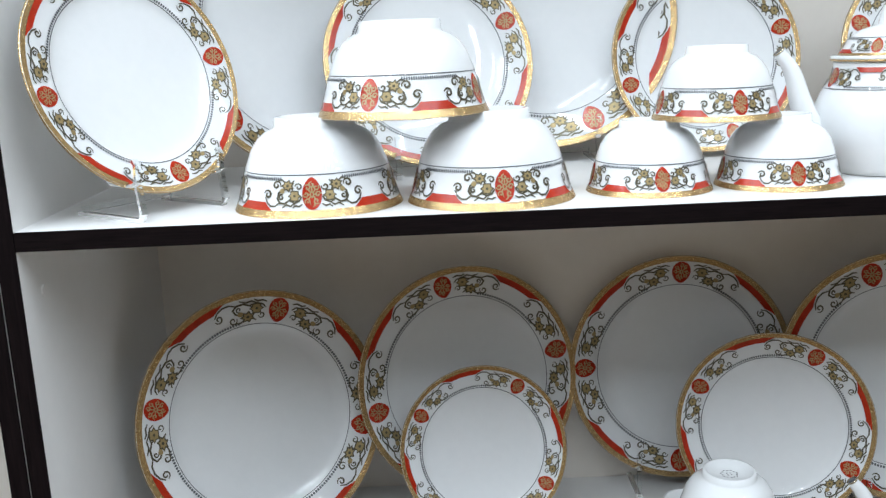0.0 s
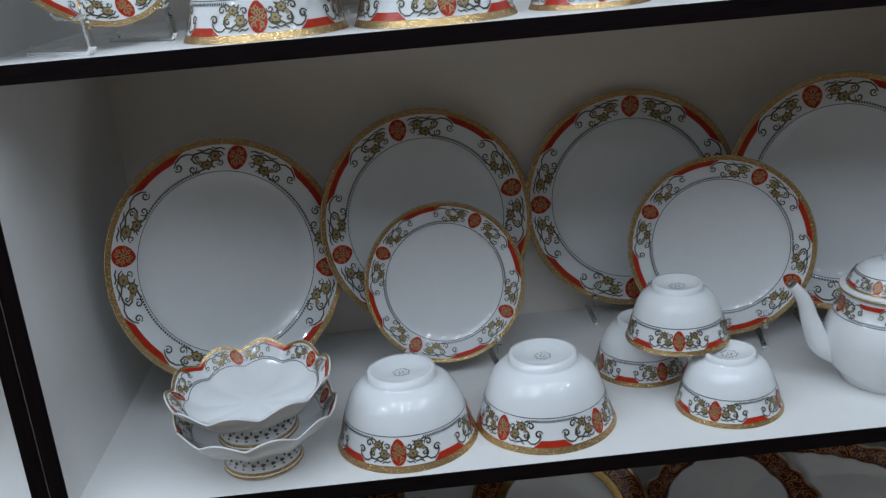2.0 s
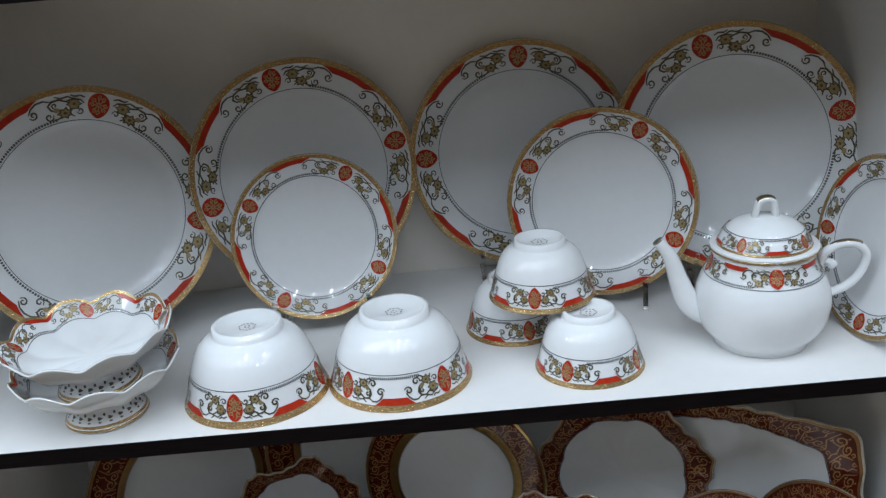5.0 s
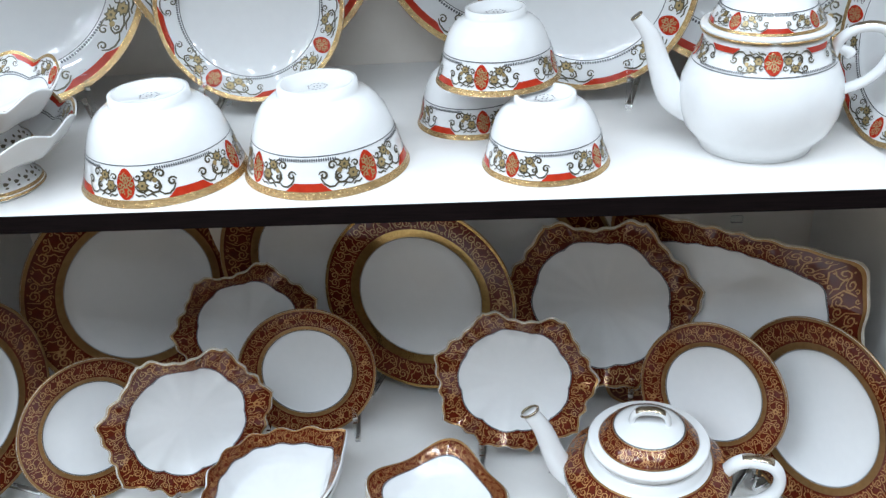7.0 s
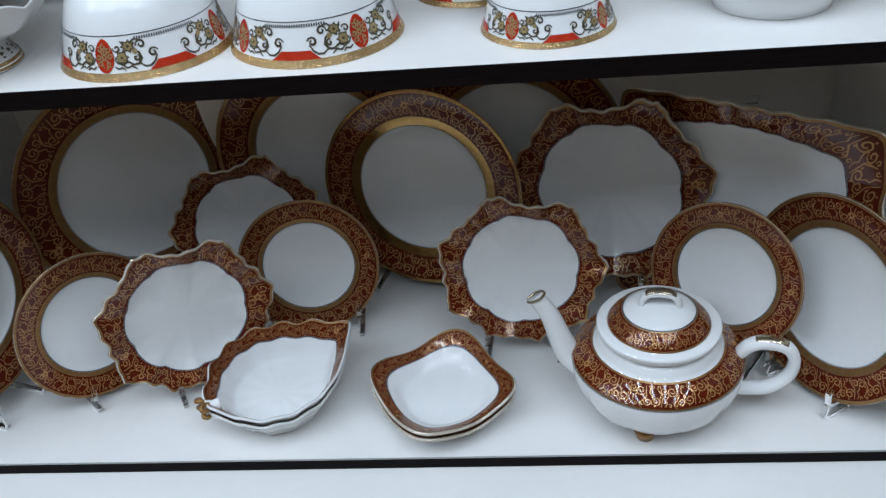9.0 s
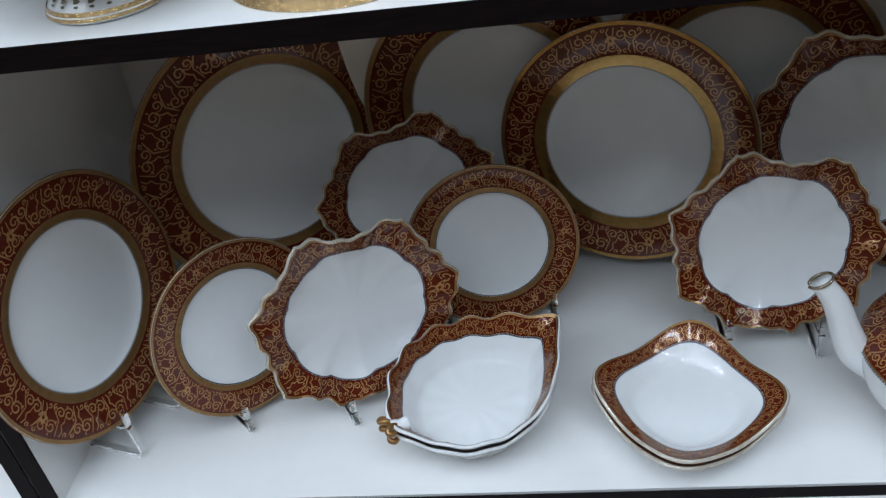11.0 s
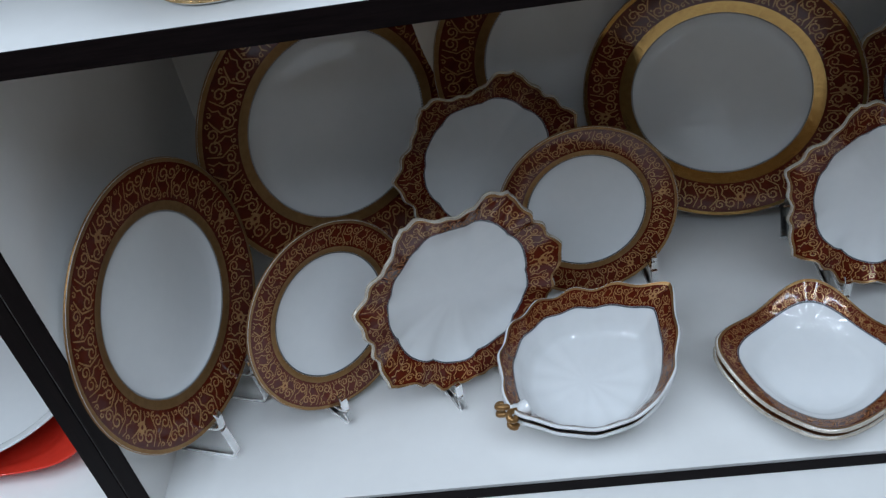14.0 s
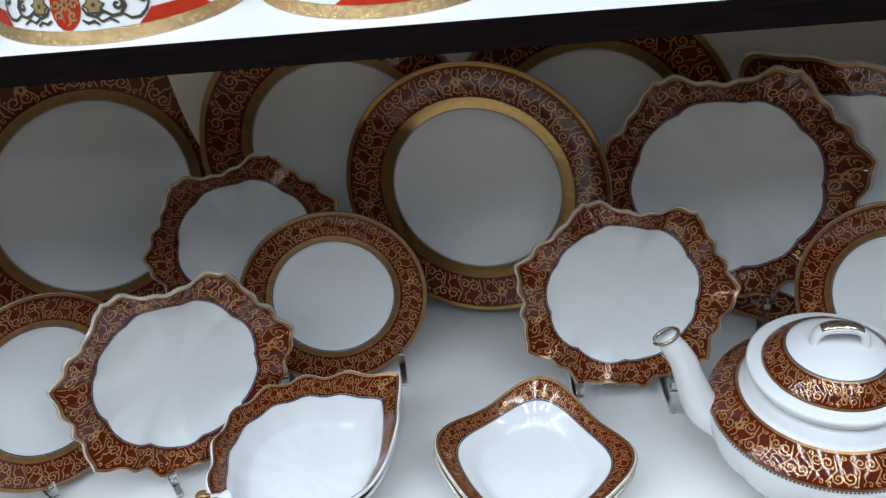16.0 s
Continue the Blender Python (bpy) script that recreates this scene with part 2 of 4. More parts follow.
def red_pattern(p, gold, w, turn=0.0, repeats=4, inner=True, slim=1.0):
    """Gold edge, four medallions, flower sprays, red wedges and a beaded line; w is the width of the white band."""
    f = p.form
    rm = float(np.interp(gold + w * 0.5, f.d, f.r))
    q = TAU / repeats
    L = q * rm
    big = max(1.0, min(1.45, L / (4.5 * w)))
    p.band(0.0002, gold, 0, 108, 2)
    for i in range(repeats):
        u0 = turn + q * i
        mr = 0.445 * w
        p.blob(u0, gold + 0.50 * w, mr * 0.96 * slim, mr * 1.1, 1, 20, 1, point=0.12)
        for j in range(8):
            a = TAU * j / 8
            p.curl(u0 + mr * 0.58 * slim * math.cos(a) / rm, gold + 0.5 * w + mr * 0.68 * math.sin(a), mr * 0.23, 1.1, a, 1 if j % 2 else -1, mr * 0.13, 3, 2, 8)
            p.stroke([(u0 + mr * slim * k * math.cos(a) / rm, gold + 0.5 * w + mr * k * math.sin(a)) for k in (0.16, 0.32, 0.5)], mr * 0.11, 3, 2)
        p.blob(u0, gold + 0.5 * w, mr * 0.16, mr * 0.24, 3, 8, 2)
        p.blob(u0, gold + 0.5 * w, mr * 0.07, mr * 0.11, 1, 6, 3)
        for s in (-1, 1):
            U = lambda x: u0 + s * q * x
            D = lambda y: gold + w * y
            line = lambda width, *pts: p.stroke([(U(x), D(y)) for x, y in pts], width * w * (1 + 0.4 * (big - 1)), 2)
            # leaf sprays along the gold edge
            line(0.062, (0.075, 0.20), (0.10, 0.13), (0.13, 0.16), (0.15, 0.08))
            line(0.058, (0.13, 0.26), (0.165, 0.14), (0.20, 0.19), (0.235, 0.08))
            line(0.058, (0.08, 0.44), (0.10, 0.30), (0.135, 0.24), (0.18, 0.32))
            # the vine and its curls
            line(0.072, (0.145, 0.50), (0.175, 0.34), (0.215, 0.22), (0.255, 0.24), (0.28, 0.38), (0.27, 0.56), (0.245, 0.66), (0.21, 0.70))
            line(0.064, (0.26, 0.25), (0.295, 0.13), (0.335, 0.13), (0.37, 0.24), (0.395, 0.42))
            p.curl(U(0.372), D(0.50), 0.155 * w * (0.6 + 0.4 * big), 1.2, 0.2 if s > 0 else 2.9, s, 0.072 * w, 2, n=12)
            p.curl(U(0.292), D(0.80), 0.155 * w * (0.6 + 0.4 * big), 1.2, 3.4 if s > 0 else 6.0, -s, 0.068 * w, 2, n=12)
            p.curl(U(0.105), D(0.74), 0.125 * w * (0.6 + 0.4 * big), 1.1, 0.2, s, 0.058 * w, 2)
            p.curl(U(0.245), D(0.42), 0.105 * w * (0.6 + 0.4 * big), 1.1, 2.0, -s, 0.065 * w, 2)
            line(0.06, (0.15, 0.62), (0.165, 0.72), (0.16, 0.86), (0.14, 0.95))
            line(0.06, (0.215, 0.88), (0.245, 0.97), (0.275, 0.95))
            # two open flowers and a bud
            p.blob(U(0.137), D(0.46), 0.185 * w * big, 0.185 * w * (0.5 + 0.5 * big), 2, 14, 1, lobes=6)
            p.blob(U(0.137), D(0.46), 0.145 * w * big, 0.145 * w * (0.5 + 0.5 * big), 3, 14, 2, lobes=6)
            p.blob(U(0.137), D(0.46), 0.045 * w * big, 0.045 * w * (0.5 + 0.5 * big), 2, 6, 3)
            p.blob(U(0.195), D(0.78), 0.195 * w * big, 0.175 * w * (0.5 + 0.5 * big), 2, 14, 1, lobes=7)
            p.blob(U(0.195), D(0.78), 0.135 * w * big, 0.120 * w * (0.5 + 0.5 * big), 3, 14, 2, lobes=7)
            p.blob(U(0.195), D(0.78), 0.05 * w * big, 0.05 * w * (0.5 + 0.5 * big), 2, 6, 3)
            p.blob(U(0.240), D(0.62), 0.085 * w * big, 0.085 * w * (0.5 + 0.5 * big), 3, 8, 2)
        # the red wedge against the gold edge
        um = u0 + q / 2
        n = 16
        last = None
        for j in range(n + 1):
            x = -0.175 + 0.35 * j / n
            e = 0.80 * min(1.0, (0.175 - abs(x)) / 0.065) ** 1.2
            row = (p.put(um + q * x, gold - 0.0003, 1), p.put(um + q * x, gold + w * (0.02 + 0.30 * e), 1))
            if last:
                p.f.append((last[0], last[1], row[1], row[0]))
                p.m.append(1)
            last = row
        if inner:
            for j in range(26):
                u = um + q * (j - 12.5) / 26 * 0.50
                p.blob(u, gold + 1.00 * w, L * 0.0070, 0.062 * w, 4, 6, 1)
    if inner:
        p.band(gold + 1.10 * w, gold + 1.10 * w + 0.0009, 4, 108)


def rust_pattern(p, gold, w, inner=0.006, lace=True, bright=0, n=96, scallops=0):
    """Gold edge, a rust-red band covered in gold scrolls, an inner gold band and a lace line."""
    f = p.form
    p.band(0.0002, gold, bright, n, 1)

    def arc(u):
        """Width of the rust band: its inner edge runs in round lobes whatever the rim does."""
        if not scallops:
            return w
        lobe = (f.rim - gold - w) * (0.965 + 0.05 * abs(math.sin(scallops * u / 2)) ** 0.8)
        return f.rim - gold - lobe / (1 + 0.61 * (f.outline(u) - 1))

    last = None
    for i in range(n + 1):
        u = TAU * i / n
        row = [p.put(u, gold + arc(u) * k / 3) for k in range(4)]
        if last:
            for k in range(3):
                p.f.append((last[k], last[k + 1], row[k + 1], row[k]))
                p.m.append(1)
        last = row
    if inner:
        p.band(gold + w, gold + w + inner, bright, n, 2)
    if lace:
        d = gold + w + inner
        m = n * 2
        for i in range(m):
            p.blob(TAU * i / m, d - w + arc(TAU * i / m) + 0.0009, 0.0013, 0.0009, 3, 5, 0)
    rm = float(np.interp(gold + w * 0.5, f.d, f.r))
    c = max(10, round(TAU * rm / (0.64 * w)))
    q = TAU / c
    lw = 0.045 * w
    for i in range(c):
        u = q * i
        s = 1 if i % 2 else -1
        v = min(arc(u), arc(u + q * 0.5))
        mid = gold + 0.5 * v
        D = lambda y: mid + v * y * s
        p.curl(u, D(-0.19), 0.215 * v, 1.45, 0.3 if s > 0 else 3.4, s, lw * 1.15, 2, n=12)
        p.curl(u + q * 0.50, D(0.23), 0.175 * v, 1.35, 3.4 if s > 0 else 0.3, -s, lw * 1.1, 2, n=11)
        p.stroke([(u + q * x, D(y)) for x, y in ((0.28, -0.42), (0.36, -0.18), (0.42, 0.0), (0.20, 0.20), (0.00, 0.36))], lw, 2)
        p.stroke([(u + q * x, D(y)) for x, y in ((0.50, -0.42), (0.64, -0.28), (0.58, -0.12), (0.74, -0.02), (0.84, 0.18))], lw, 2)
        p.curl(u + q * 0.16, D(0.38), 0.085 * v, 1.0, 1.0, s, lw * 0.95, 2, n=7)
        p.curl(u + q * 0.80, D(-0.37), 0.085 * v, 1.0, 4.0, -s, lw * 0.95, 2, n=7)
        p.blob(u + q * 0.26, D(-0.04), 0.035 * w, 0.05 * w, 2, 5, 2)
        p.blob(u + q * 0.90, D(0.40), 0.03 * w, 0.04 * w, 2, 5, 2)
        if i % 9 == 0:
            p.blob(u + q * 0.5, mid, 0.14 * w, 0.17 * w, 2, 12, 2, lobes=5)
            p.blob(u + q * 0.5, mid, 0.05 * w, 0.065 * w, 1, 6, 3)


# ---- plates ----
def plate_forms(r, rim, depth, thick=0.004, outline=None, wave=None):
    """Inner and outer face of a flat plate with a sloping rim of that width."""
    k = r - rim
    inner = [(0, -depth), (k * 0.5, -depth), (k * 0.84, -depth + 0.0004), (k * 0.93, -depth + 0.002), (k * 0.985, -depth * 0.72), (k * 1.005, -depth * 0.62)]
    inner += [(k + rim * t, -depth * 0.60 * (1 - t) ** 1.1) for t in (0.2, 0.4, 0.6, 0.8, 0.93)] + [(r, 0)]
    t = thick
    outer = [(0, -depth - t), (k * 0.62, -depth - t), (k * 0.66, -depth - t - 0.004), (k * 0.71, -depth - t - 0.004), (k * 0.74, -depth - t), (k * 0.94, -depth * 0.95 - t * 0.7), (k + rim * 0.3, -depth * 0.45 - t), (k + rim * 0.7, -depth * 0.18 - t * 0.8), (r, -t * 0.6)]
    return Form(inner, outline, wave), Form(outer, outline, wave)


def stand_plate(ob, x, y, base, lift, r, tilt, yaw, spin=0.0):
    ob.matrix_basis = pose(x, y, base + lift + r * math.cos(radians(tilt)), 90 - tilt, 0, yaw) @ pose(0, 0, 0, 0, 0, spin)
    return ob


def red_plate(r, label, w=None, gold=None):
    w = w or 0.195 * r
    gold = gold or 0.048 * r
    inner, outer = plate_forms(r, (gold + w) * 1.12, 0.105 * r)
    ob = shell("plate", inner, outer, 96, lip_mat=GOLD)
    tagged(ob, label, "plate", "red and gold dinner set")
    p = Paint(inner, RED_SET)
    red_pattern(p, gold, w, turn=math.pi / 2)
    p.done("painted_border", ob, "gold edge, red medallions and floral scrolls")
    return ob


def rust_plate(r, label, w=None, gold=None, inner_gold=0.006, bright=0, e=1.0, lace=True):
    w = w or 0.22 * r
    gold = gold or 0.003
    ov = (lambda u: 1 / math.sqrt(math.cos(u) ** 2 + (math.sin(u) / e) ** 2)) if e != 1.0 else None
    inner, outer = plate_forms(r, (gold + w + inner_gold) * 1.02, 0.10 * r, outline=ov)
    ob = shell("plate", inner, outer, 96, lip_mat=BRONZE)
    tagged(ob, label, "plate", "rust and gold dinner set")
    p = Paint(inner, RUST_SET)
    rust_pattern(p, gold, w, inner_gold, bright=bright, lace=lace)
    p.done("painted_border", ob, "rust-red band covered in gold scrolls")
    return ob


def plate_easel(x, y, base, yaw, gap, reach=0.085, height=0.075, tilt=15, lift=0.012):
    """A clear easel: two bent strips with hooks in front, and a cross bar behind."""
    root = tagged(new("plate_stand"), "clear acrylic easel stand holding up a plate", "plate stand", "clear plate stands")
    root.matrix_basis = pose(x, y, base, 0, 0, yaw)
    th = radians(tilt)
    up = max(lift - 0.005, 0.004)
    for s in (-1, 1):
        line = [(-0.010, up + 0.024), (-0.0135, up + 0.019), (-0.0125, up + 0.004), (-0.006, up), (0.026, up), (0.032, up + 0.004)]
        line += [(0.034 + math.sin(th) * h, up + 0.008 + h) for h in (0.02, 0.05, height)]
        foot = [(-0.012, up - 0.001), (-0.016, 0.006), (-0.012, 0.0), (0.01, 0.0), (reach, 0.0)]
        bm = bmesh.new()
        hw = 0.0032
        for pts, th2 in ((line, 0.0035), (foot, 0.004)):
            prev = None
            for i, (py, pz) in enumerate(pts):
                a, b = pts[max(i - 1, 0)], pts[min(i + 1, len(pts) - 1)]
                dy, dz = b[0] - a[0], b[1] - a[1]
                l = math.hypot(dy, dz)
                ny, nz = -dz / l * th2 / 2, dy / l * th2 / 2
                z0 = th2 / 2
                row = [bm.verts.new((s * gap / 2 + sx, py + sg * ny, pz + sg * nz + z0)) for sx, sg in ((-hw, -1), (hw, -1), (hw, 1), (-hw, 1))]
                if prev:
                    for k in range(4):
                        bm.faces.new((prev[k], prev[(k + 1) % 4], row[(k + 1) % 4], row[k]))
                else:
                    bm.faces.new(row[::-1])
                prev = row
            bm.faces.new(prev)
        part("prong", bm, ACRYLIC, root)
    part("cross_bar", box(-gap / 2 - 0.003, reach - 0.012, 0.0042, gap / 2 + 0.003, reach - 0.006, 0.010), ACRYLIC, root)
    return root


# ---- the room: an unseen shell added for bounce light and reflections ----
def ring_mesh(r0, r1, drop, n=32):
    """A flat ring with a rounded lower face, hanging below z = 0."""
    bm = bmesh.new()
    rows = [[bm.verts.new((r * math.cos(TAU * i / n), r * math.sin(TAU * i / n), z)) for i in range(n)] for r, z in ((r0, 0.0), (r0, -drop * 0.6), ((r0 + r1) / 2, -drop), (r1, -drop * 0.4), (r1, 0.0))]
    for a, b in zip(rows, rows[1:]):
        for i in range(n):
            bm.faces.new((a[i], a[(i + 1) % n], b[(i + 1) % n], b[i]))
    return bm


def build_room():
    x0, x1, y0, y1, h = -3.6, 4.2, -4.6, 0.75, 2.9
    structure("floor", box(x0, y0, -0.1, x1, y1, 0), FLOOR_TILE, "unseen brown shop floor, toned to bounce warm light", "floor")
    structure("ceiling", box(x0, y0, h, x1, y1, h + 0.1), PLASTER, "plain white shop ceiling", "ceiling")
    structure("wall_north", box(x0, y1, 0, x1, y1 + 0.1, h), PLASTER, "plain white wall behind the shelves", "wall")
    structure("wall_south", box(x0, y0 - 0.1, 0, x1, y0, h), BOUNCE_TAUPE, "unseen taupe wall across the shop, added for warm bounce light", "wall")
    structure("wall_west", box(x0 - 0.1, y0, 0, x0, y1, h), BOUNCE_TAUPE, "unseen taupe shop side wall, added for warm bounce light", "wall")
    structure("wall_east", box(x1, y0, 0, x1 + 0.1, y1, h), BOUNCE_TAUPE, "unseen taupe shop side wall, added for warm bounce light", "wall")
    first = None
    for x in TUBES_X:
        m = pose(x, TUBE_Y, h - 0.045)
        if first is None:
            root = tagged(new("ceiling_light"), "long white lit strip lamp on the shop ceiling", "ceiling light", "ceiling strip lights")
            part("housing", box(-0.045, -TUBE_LONG / 2 - 0.03, 0.006, 0.045, TUBE_LONG / 2 + 0.03, 0.045, 0.004), GREY_METAL, root)
            for s in (-1, 1):
                part("end_cap", box(-0.03, s * (TUBE_LONG / 2 + 0.012) - 0.010, -0.012, 0.03, s * (TUBE_LONG / 2 + 0.012) + 0.010, 0.0055, 0.002), GREY_METAL, root)
            root.matrix_basis = m
            first = root
        else:
            copy_thing(first, m)
        lamp = bpy.data.lights.new("strip", "AREA")
        lamp.shape, lamp.size, lamp.size_y = "RECTANGLE", 0.04, TUBE_LONG
        lamp.energy, lamp.color = TUBE_WATTS, TUBE_COLOUR
        new("strip", lamp).matrix_basis = pose(x, TUBE_Y, h - 0.046)


    root = None
    for x, y in ((-1.9, -2.95), (-0.7, -3.05), (0.5, -2.9), (1.7, -3.05), (2.9, -2.95), (-1.3, -3.75), (0.1, -3.7), (1.3, -3.75)):
        m = pose(x, y, h)
        if root is None:
            root = tagged(new("downlight"), "small round recessed spot lamp in the shop ceiling", "downlight", "ceiling downlights")
            part("trim_ring", ring_mesh(0.040, 0.062, 0.008), GREY_METAL, root, smooth=True)
            root.matrix_basis = m
        else:
            copy_thing(root, m)
        lamp = bpy.data.lights.new("spot", "AREA")
        lamp.shape, lamp.size = "DISK", 0.075
        lamp.energy, lamp.color = 3.0, TUBE_COLOUR
        new("spot", lamp).matrix_basis = pose(x, y, h - 0.003)


build_room()


# ---- the shelving ----
def build_unit(name, x0, x1, label):
    """One open bay: two uprights, back, boards with dark edges."""
    root = tagged(new(name), label, "shelf unit", "shelving bays")
    t, e = BOARD, 0.0012

    def upright(xa, xb):
        p = part("side_panel", box(xa, e, ZC - 0.014, xb, DEEP + 0.004, TOP), LAMINATE, root)
        part("dark_edge", box(xa - 0.0002, -0.0008, ZC - 0.014, xb + 0.0002, e, TOP, 0.0005), WENGE_UP, p, "dark wood-grain edge band")

    upright(x0 - t, x0)
    upright(x1, x1 + t)
    part("back_panel", box(x0 - t, DEEP + 0.004, ZC - 0.014, x1 + t, DEEP + 0.012, TOP), BACKING, root, "cream back board")
    for z in (ZA, ZB):
        p = part("board", box(x0, e + 0.0004, z - t, x1, DEEP + 0.003, z), LAMINATE, root)
        part("dark_edge", box(x0 + 0.0003, -0.0004, z - t - 0.0002, x1 - 0.0003, e + 0.0004, z + 0.0002, 0.0005), WENGE, p, "dark wood-grain edge band")
    p = part("board", box(x0, e + 0.0004, ZC - 0.0135, x1, DEEP + 0.003, ZC), LAMINATE, root)
    part("dark_edge", box(x0 - t, -0.0020, ZC - 0.0135, x1 + t, -0.0009, ZC + 0.0002, 0.0004), WENGE, p, "dark wood-grain edge band")
    part("top_board", box(x0 - t, -0.001, TOP, x1 + t, DEEP + 0.012, TOP + t), LAMINATE, root)
    return root


GAP = 0.0018
build_unit("display_shelf", 0.0, WIDE, "open white display shelf with dark wood-grain edges, full of porcelain")
build_unit("display_shelf", -2 * BOARD - GAP - 1.10, -2 * BOARD - GAP, "open white display shelf beside the porcelain bay")
build_unit("display_shelf", WIDE + 2 * BOARD + GAP, WIDE + 2 * BOARD + GAP + 1.10, "open white display shelf beside the porcelain bay")


def build_base(x0, x1):
    root = tagged(new("base_cabinet"), "plain white base cabinet under the display shelf", "cabinet", "base cabinets")
    part("body", box(x0, -0.12, 0.08, x1, 0.445, ZC - 0.033), LAMINATE, root)
    part("top", box(x0, -0.140, ZC - 0.0325, x1, 0.445, ZC - 0.0142, 0.0008), LAMINATE, root, "white laminate ledge")
    part("plinth", box(x0 + 0.01, -0.08, 0.0, x1 - 0.01, 0.44, 0.0798), WENGE, root, "dark plinth")
    half = (x0 + x1) / 2
    for a, b in ((x0 + 0.003, half - 0.0015), (half + 0.0015, x1 - 0.003)):
        part("door", box(a, -0.138, 0.085, b, -0.1205, ZC - 0.037, 0.001), LAMINATE, root)


SEAM = -BOARD - GAP / 2
for a, b in ((SEAM - 1.137, SEAM - 0.0006), (SEAM + 0.0006, WIDE + BOARD + 0.0003), (WIDE + BOARD + GAP, WIDE + BOARD + GAP + 1.137)):
    build_base(a, b)

# ---- plates of the red and gold set ----
STANDS = []      # where a clear stand holds a plate up: x, y, base, lift, radius, tilt, yaw, gap


def set_plate(ob, size, x, y, base, lift, r, tilt, yaw, spin=0.0, gap=0.11, label=""):
    """Stand a plate of that built size on a board, scaled to radius r."""
    stand_plate(ob, x, y, base, lift, r, tilt, yaw, spin)
    ob.matrix_basis = ob.matrix_basis @ Matrix.Scale(r / size, 4)
    if gap:
        STANDS.append((x, y, base, lift, r, tilt, yaw, gap))
    return tagged(ob, label) if label else ob


def again(ob, size, *row, **more):
    return set_plate(copy_thing(ob, Matrix()), size, *row, **more)


R1, R2, R3, R4 = 0.160, 0.1216, 0.1066, 0.1185
big = red_plate(R1, "large white dinner plate with red medallions and gold edge")
set_plate(big, R1, 0.1648, 0.2519, ZB, 0.0312, 0.1588, 13.5, 30.9, -17.4)
again(big, R1, 0.4244, 0.3447, ZB, 0.0378, 0.1536, 12.4, 16.4, 10.8)
again(big, R1, 0.7199, 0.3860, ZB, 0.0224, 0.1563, 7.9, -0.4, -1.7, gap=0.13)
again(big, R1, 0.9918, 0.2976, ZB, 0.0269, 0.1619, 13.5, -8.9, 17.1)
again(big, R1, 0.2300, 0.2950, ZA, 0.0105, 0.1600, 12.0, 45.0, 40)
again(big, R1, 0.5355, 0.3423, ZA, 0.0216, 0.1600, 10.0, 0.0, 22.6)
mid = red_plate(R2, "medium white plate with red medallions and gold edge on stand")
set_plate(mid, R2, 0.8070, 0.2631, ZB, 0.0162, 0.1216, 9.3, -13.0, -28.2)
again(mid, R2, 0.3878, 0.2813, ZA, 0.0138, 0.1249, 16.3, 10.2, 24.6, gap=0.10)
small = red_plate(R3, "small white plate with red medallions and gold edge on stand")
set_plate(small, R3, 0.4354, 0.2593, ZB, 0.0226, 0.1065, 15.1, 4.7, -32.2, gap=0.12)
again(small, R3, 1.0880, 0.1084, ZB, 0.0020, 0.1060, 10.0, -80.0, 93, gap=0.0)
left = red_plate(R4, "white plate with red medallions turned aside on a clear stand")
set_plate(left, R4, 0.1028, 0.0931, ZA, 0.0220, 0.1193, 17.0, 53.4, 8.3, gap=0.10)
again(left, R4, 0.7296, 0.3271, ZA, 0.0085, 0.1182, 10.6, 3.1, 18.2, gap=0.10, label="white plate with red medallions behind upturned small bowls")
again(left, R4, 1.0000, 0.2700, ZA, 0.0080, 0.1220, 20.0, -8.0, 70, gap=0.10, label="white plate with red medallions behind a white teapot")

# ---- plates of the rust and gold set ----
q1 = rust_plate(0.1357, "rust-red banded plate with gold scrolls, turned aside near the upright", w=0.0355, gold=0.004, inner_gold=0.0090)
set_plate(q1, 0.1357, 0.0500, 0.1025, ZC, 0.0380, 0.1325, 5.0, 74.0, gap=0.07)
q2 = rust_plate(0.160, "large white platter with rust-red gold-scrolled border, leaning back", w=0.0400, gold=0.0055, inner_gold=0.0110)
set_plate(q2, 0.160, 0.1875, 0.3450, ZC, 0.0215, 0.1617, 8.7, 34.9, gap=0.10)
again(q2, 0.160, 0.4455, 0.3920, ZC, 0.0303, 0.1588, 4.0, -6.0, gap=0.10, label="large rust-bordered platter leaning on the back panel")
again(q2, 0.160, 0.7064, 0.3700, ZC, 0.0318, 0.1584, 4.9, -2.5, gap=0.10, label="large rust-bordered platter leaning on the back panel")
gold = rust_plate(0.1417, "rust-red plate with scrolls and a wide bright gold ring", w=0.0340, inner_gold=0.0127, bright=5, gold=0.004)
set_plate(gold, 0.1417, 0.5845, 0.3382, ZC, 0.0200, 0.1417, 7.0, -14.3, gap=0.15)
q3 = rust_plate(0.0945, "small rust-bordered plate with gold scrolls on a clear stand", w=0.0235, gold=0.003, inner_gold=0.0056)
set_plate(q3, 0.0945, 0.1798, 0.1351, ZC, 0.0100, 0.0949, 10.0, 45.4, gap=0.07)
again(q3, 0.0945, 0.4344, 0.2511, ZC, 0.0085, 0.0941, 12.0, 6.6, gap=0.12)
again(q3, 0.0945, 0.9560, 0.1524, ZC, 0.0412, 0.0920, 12.9, -33.9, gap=0.08)
q6 = rust_plate(0.1245, "large rust-bordered plate turned towards the bay, on a clear stand", w=0.028, inner_gold=0.009, gold=0.004)
set_plate(q6, 0.1245, 1.0640, 0.1080, ZC, 0.0090, 0.1215, 9.0, -57.0, gap=0.09)


